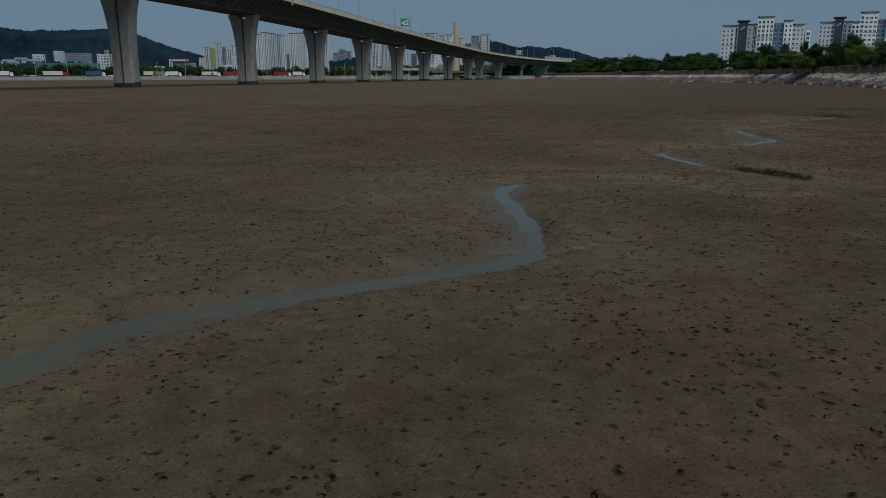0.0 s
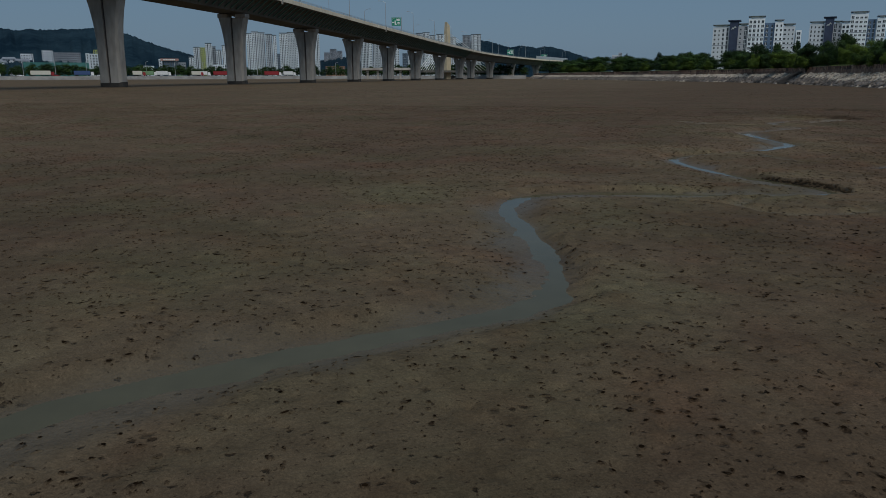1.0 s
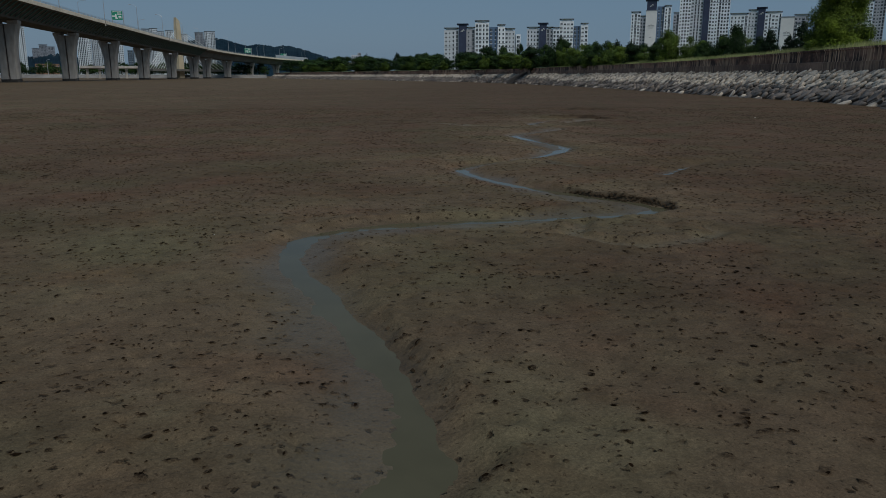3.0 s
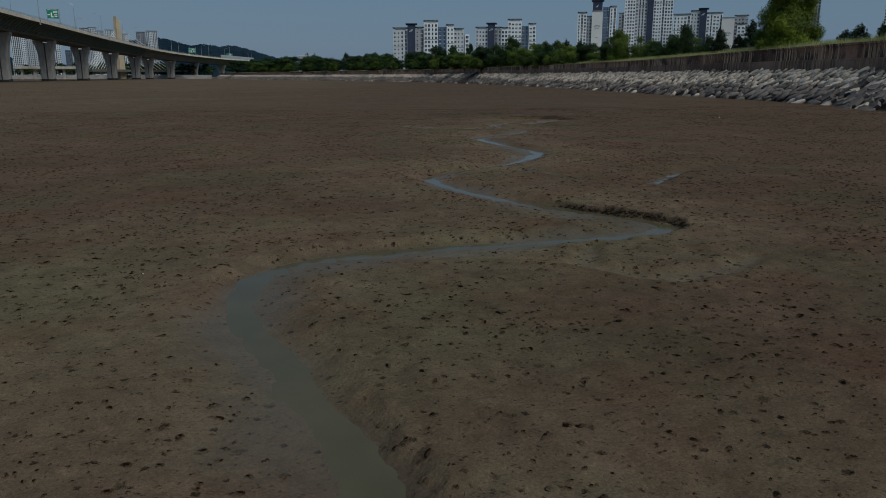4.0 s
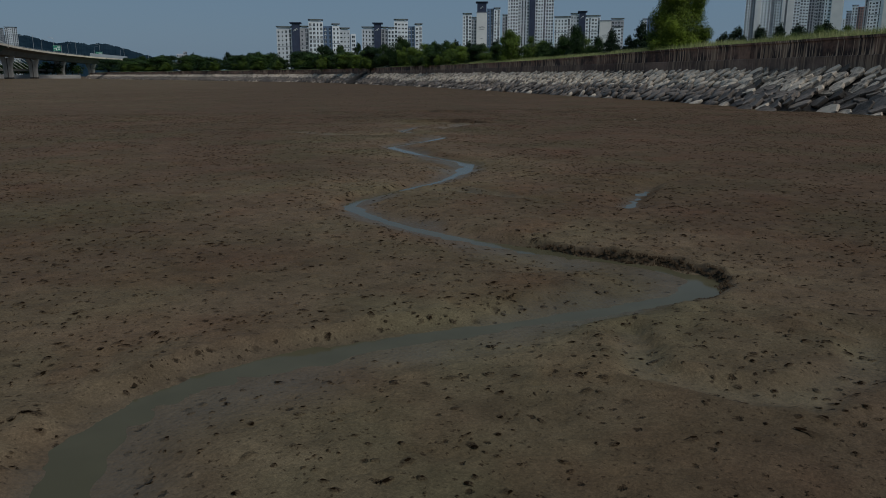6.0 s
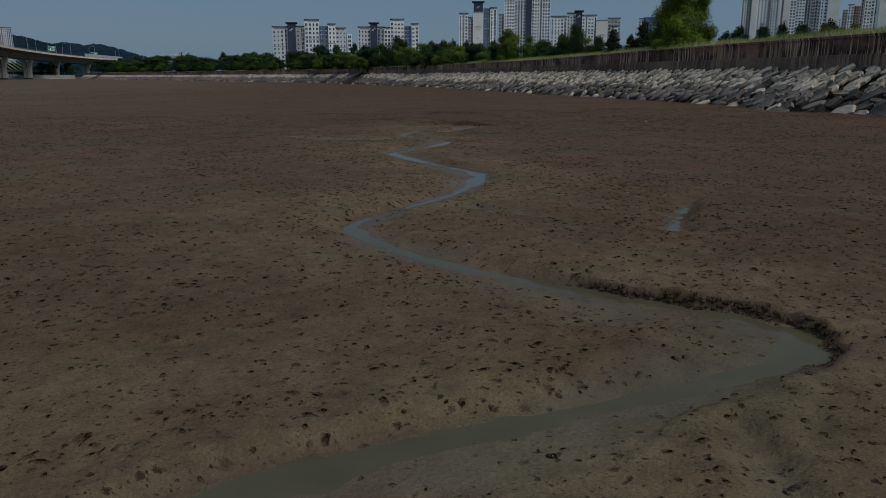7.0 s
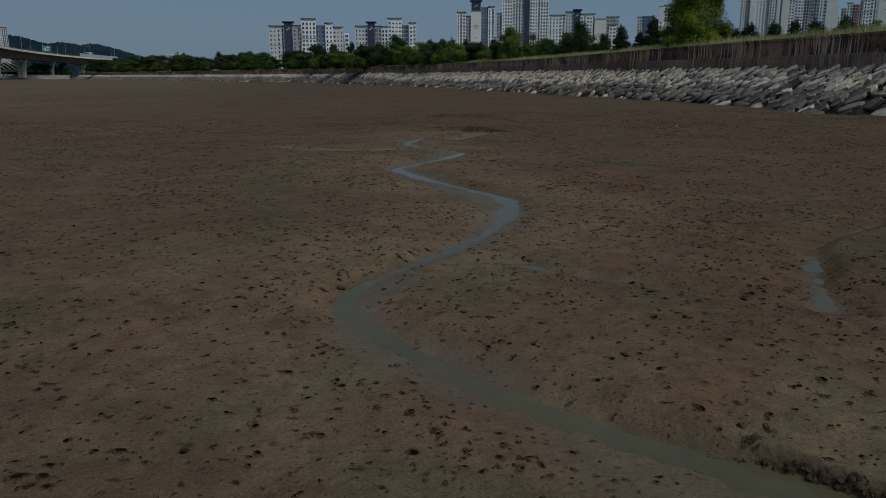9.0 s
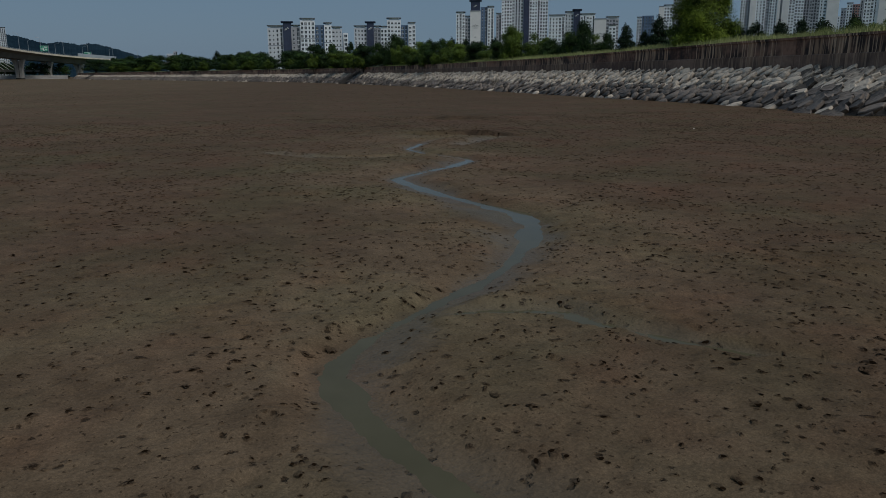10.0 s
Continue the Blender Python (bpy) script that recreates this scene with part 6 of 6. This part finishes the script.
def build_shore():
    bear = np.arange(-112, -62.9, 1.0)
    dist = lambda a: 640 + 30 * math.sin(a * 0.21)
    nodes = []
    for a in bear:
        nodes.append((shore_point(a, dist(a)), shore_point(a, dist(a) + 10).normalized() * 0 + (shore_point(a, 1000) - shore_point(a, 0)).normalized()))
    for name, sec, mat_, lab, cat in (("shore_revetment", [(-6, -0.5), (0, 2.6), (1.2, 2.6), (1.2, -0.5)], REVET, "grey concrete revetment along the far shore", "revetment"),
                                      ("road", [(1.25, 2.3), (1.25, 2.5), (22, 2.5), (22, 2.3)], ASPHALT, "asphalt shore road beyond the revetment", "road"),
                                      ("shore_land", [(22, 2.0), (22, 2.6), (500, 3.2), (3000, 5.0), (3000, 2.0)], TURF, "dull green land beyond the shore road", "land")):
        bm = bmesh.new()
        add_sweep(bm, nodes, sec)
        bmesh.ops.recalc_face_normals(bm, faces=bm.faces)
        tagged(link_mesh(name, bm, mat_), lab, cat, kind="structure")
    for k, (a, colour, box) in enumerate(((-100.3, "w", 12), (-98.4, "w", 0), (-97.2, "c", 13), (-96.3, "r", 0), (-94.7, "b", 11), (-93.6, "w", 0), (-90.5, "g", 8), (-89.6, "w", 9), (-88.4, "g", 0), (-87.3, "c", 7), (-86.9, "w", 9),
                                         (-85.55, "r", 13), (-82.0, "r", 12), (-80.8, "w", 8), (-79.6, "d", 0), (-91.2, "c", 7), (-84.9, "w", 0))):
        build_lorry(a, dist(a) + 7 + 3 * (k % 3), colour, box)
    rs = random.Random(5)
    shrub = make_tree("shore_tree", 61, LEAF_B, 700, 0.052, "broad", group="trees on the far shore", category="tree", label="small green tree beside the shore road")
    first = True
    for a in np.arange(-103, -63.2, 0.27):
        a += rs.uniform(-0.2, 0.2)
        p = shore_point(a, dist(a) + rs.uniform(26, 60))
        m = Matrix.Translation((p.x, p.y, 2.4)) @ Matrix.Rotation(rs.uniform(0, 6), 4, "Z") @ Matrix.Diagonal((rs.uniform(9, 15), rs.uniform(9, 15), rs.uniform(6.5, 11.5), 1))
        if first:
            kept, first = m, False
        else:
            copy_thing(shrub, m)
    shrub.matrix_basis = kept
    for k, a in enumerate(np.arange(-102, -69, 1.9)):
        p = shore_point(a, dist(a) + 21)
        pole = empty("shore_lamp", Matrix.Translation((p.x, p.y, 2.5)), label="thin pale street lamp beside the shore road", category="street lamp", group="lamps on the shore road")
        bm = bmesh.new()
        add_tube(bm, [(0, 0, -0.2), (0, 0, 11)], [0.22, 0.15], 5)
        part("pole", bm, STEEL, pole)
        bm = bmesh.new()
        add_tube(bm, [(0, 0, 11), (0.5, 0.8, 11.4), (1.0, 1.8, 11.5)], [0.14, 0.12, 0.12], 5)
        part("arm", bm, STEEL, pole)


VEHICLE = {"w": plain("white_paint", (0.7, 0.7, 0.68), 0.4), "r": plain("red_paint", (0.27, 0.022, 0.025), 0.4), "c": plain("cream_paint", (0.6, 0.58, 0.48), 0.5), "b": plain("blue_paint", (0.05, 0.09, 0.2), 0.4),
           "g": plain("green_paint", (0.16, 0.28, 0.14), 0.5), "y": plain("yellow_paint", (0.6, 0.45, 0.05), 0.5), "d": plain("grey_paint", (0.2, 0.21, 0.22), 0.4)}
TYRE = plain("tyre", (0.02, 0.02, 0.02), 0.9)


def build_lorry(a, d, colour, box):
    """A lorry with a box of that length, or a car without one."""
    p = shore_point(a, d)
    m = Matrix.Translation((p.x, p.y, 2.5)) @ Matrix.Rotation(radians(-a), 4, "Z")
    if box:
        car = empty("lorry", m, label={"w": "white", "r": "red", "c": "cream", "b": "dark blue", "g": "dull green", "y": "yellow"}[colour] + " box lorry on the far shore road", category="lorry", group="traffic on the shore road")
        bm = bmesh.new()
        add_box(bm, -box / 2, box / 2, -1.25, 1.25, 1.15, 4.0)
        part("cargo_box", bm, VEHICLE[colour], car)
        bm = bmesh.new()
        vs = add_box(bm, box / 2 + 0.4, box / 2 + 2.6, -1.2, 1.2, 0.6, 3.2)
        for k in (5, 6):
            vs[k].co.x -= 0.4
        part("cab", bm, VEHICLE["w" if colour != "c" else "r"], car)
        bm = bmesh.new()
        add_box(bm, -box / 2, box / 2 + 0.5, -1.0, 1.0, 0.8, 1.13)
        part("chassis", bm, TYRE, car)
        places, r = (-box / 2 + 1.2, -box / 2 + 2.5, box / 2 + 1.4), 0.5
    else:
        car = empty("parked_car", m, label={"w": "white", "r": "red", "g": "green", "d": "grey"}[colour] + " car on the far shore road", category="car", group="traffic on the shore road")
        bm = bmesh.new()
        add_box(bm, -2.2, 2.2, -0.9, 0.9, 0.35, 0.95)
        part("body", bm, VEHICLE[colour], car)
        bm = bmesh.new()
        vs = add_box(bm, -1.5, 1.2, -0.8, 0.8, 0.95, 1.5)
        for k, s in ((4, 0.4), (7, 0.4), (5, -0.5), (6, -0.5)):
            vs[k].co.x += s
        part("cabin", bm, PANE, car)
        places, r = (-1.4, 1.4), 0.33
    for x in places:
        for y in (-1, 1):
            bm = bmesh.new()
            add_tube(bm, [(x, y * 0.85 - 0.12, r), (x, y * 0.85 + 0.12, r)], [r, r], 10)
            part("wheel", bm, TYRE, car)


build_shore()
build_viaduct()


# ---- small houses at the foot of the hill ----
def build_house(bearing, d, z, w, h, wall_paint, roof_paint):
    p = shore_point(bearing, d)
    m = Matrix.Translation((p.x, p.y, z)) @ Matrix.Rotation(radians(-bearing), 4, "Z")
    house = empty("house", m, label="small pale hillside house with a pitched roof", category="house", group="houses at the foot of the hill")
    bm = bmesh.new()
    add_box(bm, -w / 2, w / 2, -4, 4, -12, h)
    wall = part("wall", bm, wall_paint, house)
    bm = bmesh.new()
    vs = [bm.verts.new(c) for c in ((-w / 2 - 0.5, -4.6, h - 0.1), (w / 2 + 0.5, -4.6, h - 0.1), (w / 2 + 0.5, 4.6, h - 0.1), (-w / 2 - 0.5, 4.6, h - 0.1), (-w / 2 + 1, 0, h + 2.2), (w / 2 - 1, 0, h + 2.2))]
    for q in ((0, 1, 5, 4), (2, 3, 4, 5), (1, 2, 5), (3, 0, 4), (3, 2, 1, 0)):
        bm.faces.new([vs[i] for i in q])
    part("roof", bm, roof_paint, house)
    for k in range(max(2, int(w / 4))):
        bm = bmesh.new()
        x = -w / 2 + (k + 0.5) * w / max(2, int(w / 4))
        add_box(bm, x - 0.9, x + 0.9, -4.05, -3.8, h - 2.4, h - 0.9)
        part("window", bm, PANE, wall)


hs = random.Random(12)
for k in range(26):
    a = -102.2 + 9.6 * (k + hs.uniform(0, 0.8)) / 26
    d = hs.uniform(885, 1040)
    build_house(a, d, 3 + (d - 885) / 155 * 17 * max(0.25, 1 - abs(a + 98.5) / 7), hs.uniform(8, 18), hs.uniform(3.2, 6.5), FAR_PAINT[hs.choice("wwgd")], hs.choice((ROOF, FAR_PAINT["o"], FAR_PAINT["b"], ROOF)))


# ---- hills ----
def build_hill(name, pts, d, seed, label, run=620):
    """A wooded ridge: (bearing, height) along its crest."""
    rs = np.random.RandomState(seed)
    a = np.linspace(pts[0][0], pts[-1][0], 420)
    h = np.interp(a, [p[0] for p in pts], [p[1] for p in pts])
    h = h + 1.5 * relief(a * 5, a * 0, 1.0, seed) + 1.6 * relief(a * 14, a * 0, 1.0, seed + 1) + 1.8 * relief(a * 6.7 ** 2, a * 0, 1.0, seed + 3)
    verts, n = [], 14
    for k in range(n):
        f = k / (n - 1)
        for i in range(len(a)):
            p = shore_point(a[i], d - run * (1 - f))
            z = max(0.0, h[i]) * math.sin(f * math.pi / 2) ** 0.9 * (1 + 0.14 * (1 - f) * relief(np.array([a[i] * 3]), np.array([f * 6]), 1.0, seed + 2)[0])
            verts.append((p.x, p.y, z - 2 * (k == 0)))
    for i in range(len(a)):
        p = shore_point(a[i], d + 400)
        verts.append((p.x, p.y, -2))
    m = len(a)
    idx = np.arange((n + 1) * m).reshape(n + 1, m)
    faces = np.stack([idx[:-1, :-1], idx[:-1, 1:], idx[1:, 1:], idx[1:, :-1]], -1).reshape(-1, 4)
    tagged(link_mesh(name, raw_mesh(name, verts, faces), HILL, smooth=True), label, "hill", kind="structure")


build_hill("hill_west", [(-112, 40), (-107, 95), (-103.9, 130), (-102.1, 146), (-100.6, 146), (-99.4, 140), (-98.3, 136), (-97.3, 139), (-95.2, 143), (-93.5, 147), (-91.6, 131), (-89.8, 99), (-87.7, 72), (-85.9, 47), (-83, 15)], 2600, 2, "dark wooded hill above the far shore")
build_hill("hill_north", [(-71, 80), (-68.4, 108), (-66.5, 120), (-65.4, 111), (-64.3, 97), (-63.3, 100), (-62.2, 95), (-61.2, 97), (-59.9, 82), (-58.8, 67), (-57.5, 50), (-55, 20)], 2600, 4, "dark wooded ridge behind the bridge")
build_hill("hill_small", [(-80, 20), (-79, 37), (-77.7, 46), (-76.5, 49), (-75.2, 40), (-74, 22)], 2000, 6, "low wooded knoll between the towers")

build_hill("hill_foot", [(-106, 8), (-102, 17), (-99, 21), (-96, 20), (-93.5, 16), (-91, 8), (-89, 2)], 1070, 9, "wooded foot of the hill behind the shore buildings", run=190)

# ---- stones last ----
build_steps(next(s for q, n, s in LINE if q.x < -145))
build_stones()
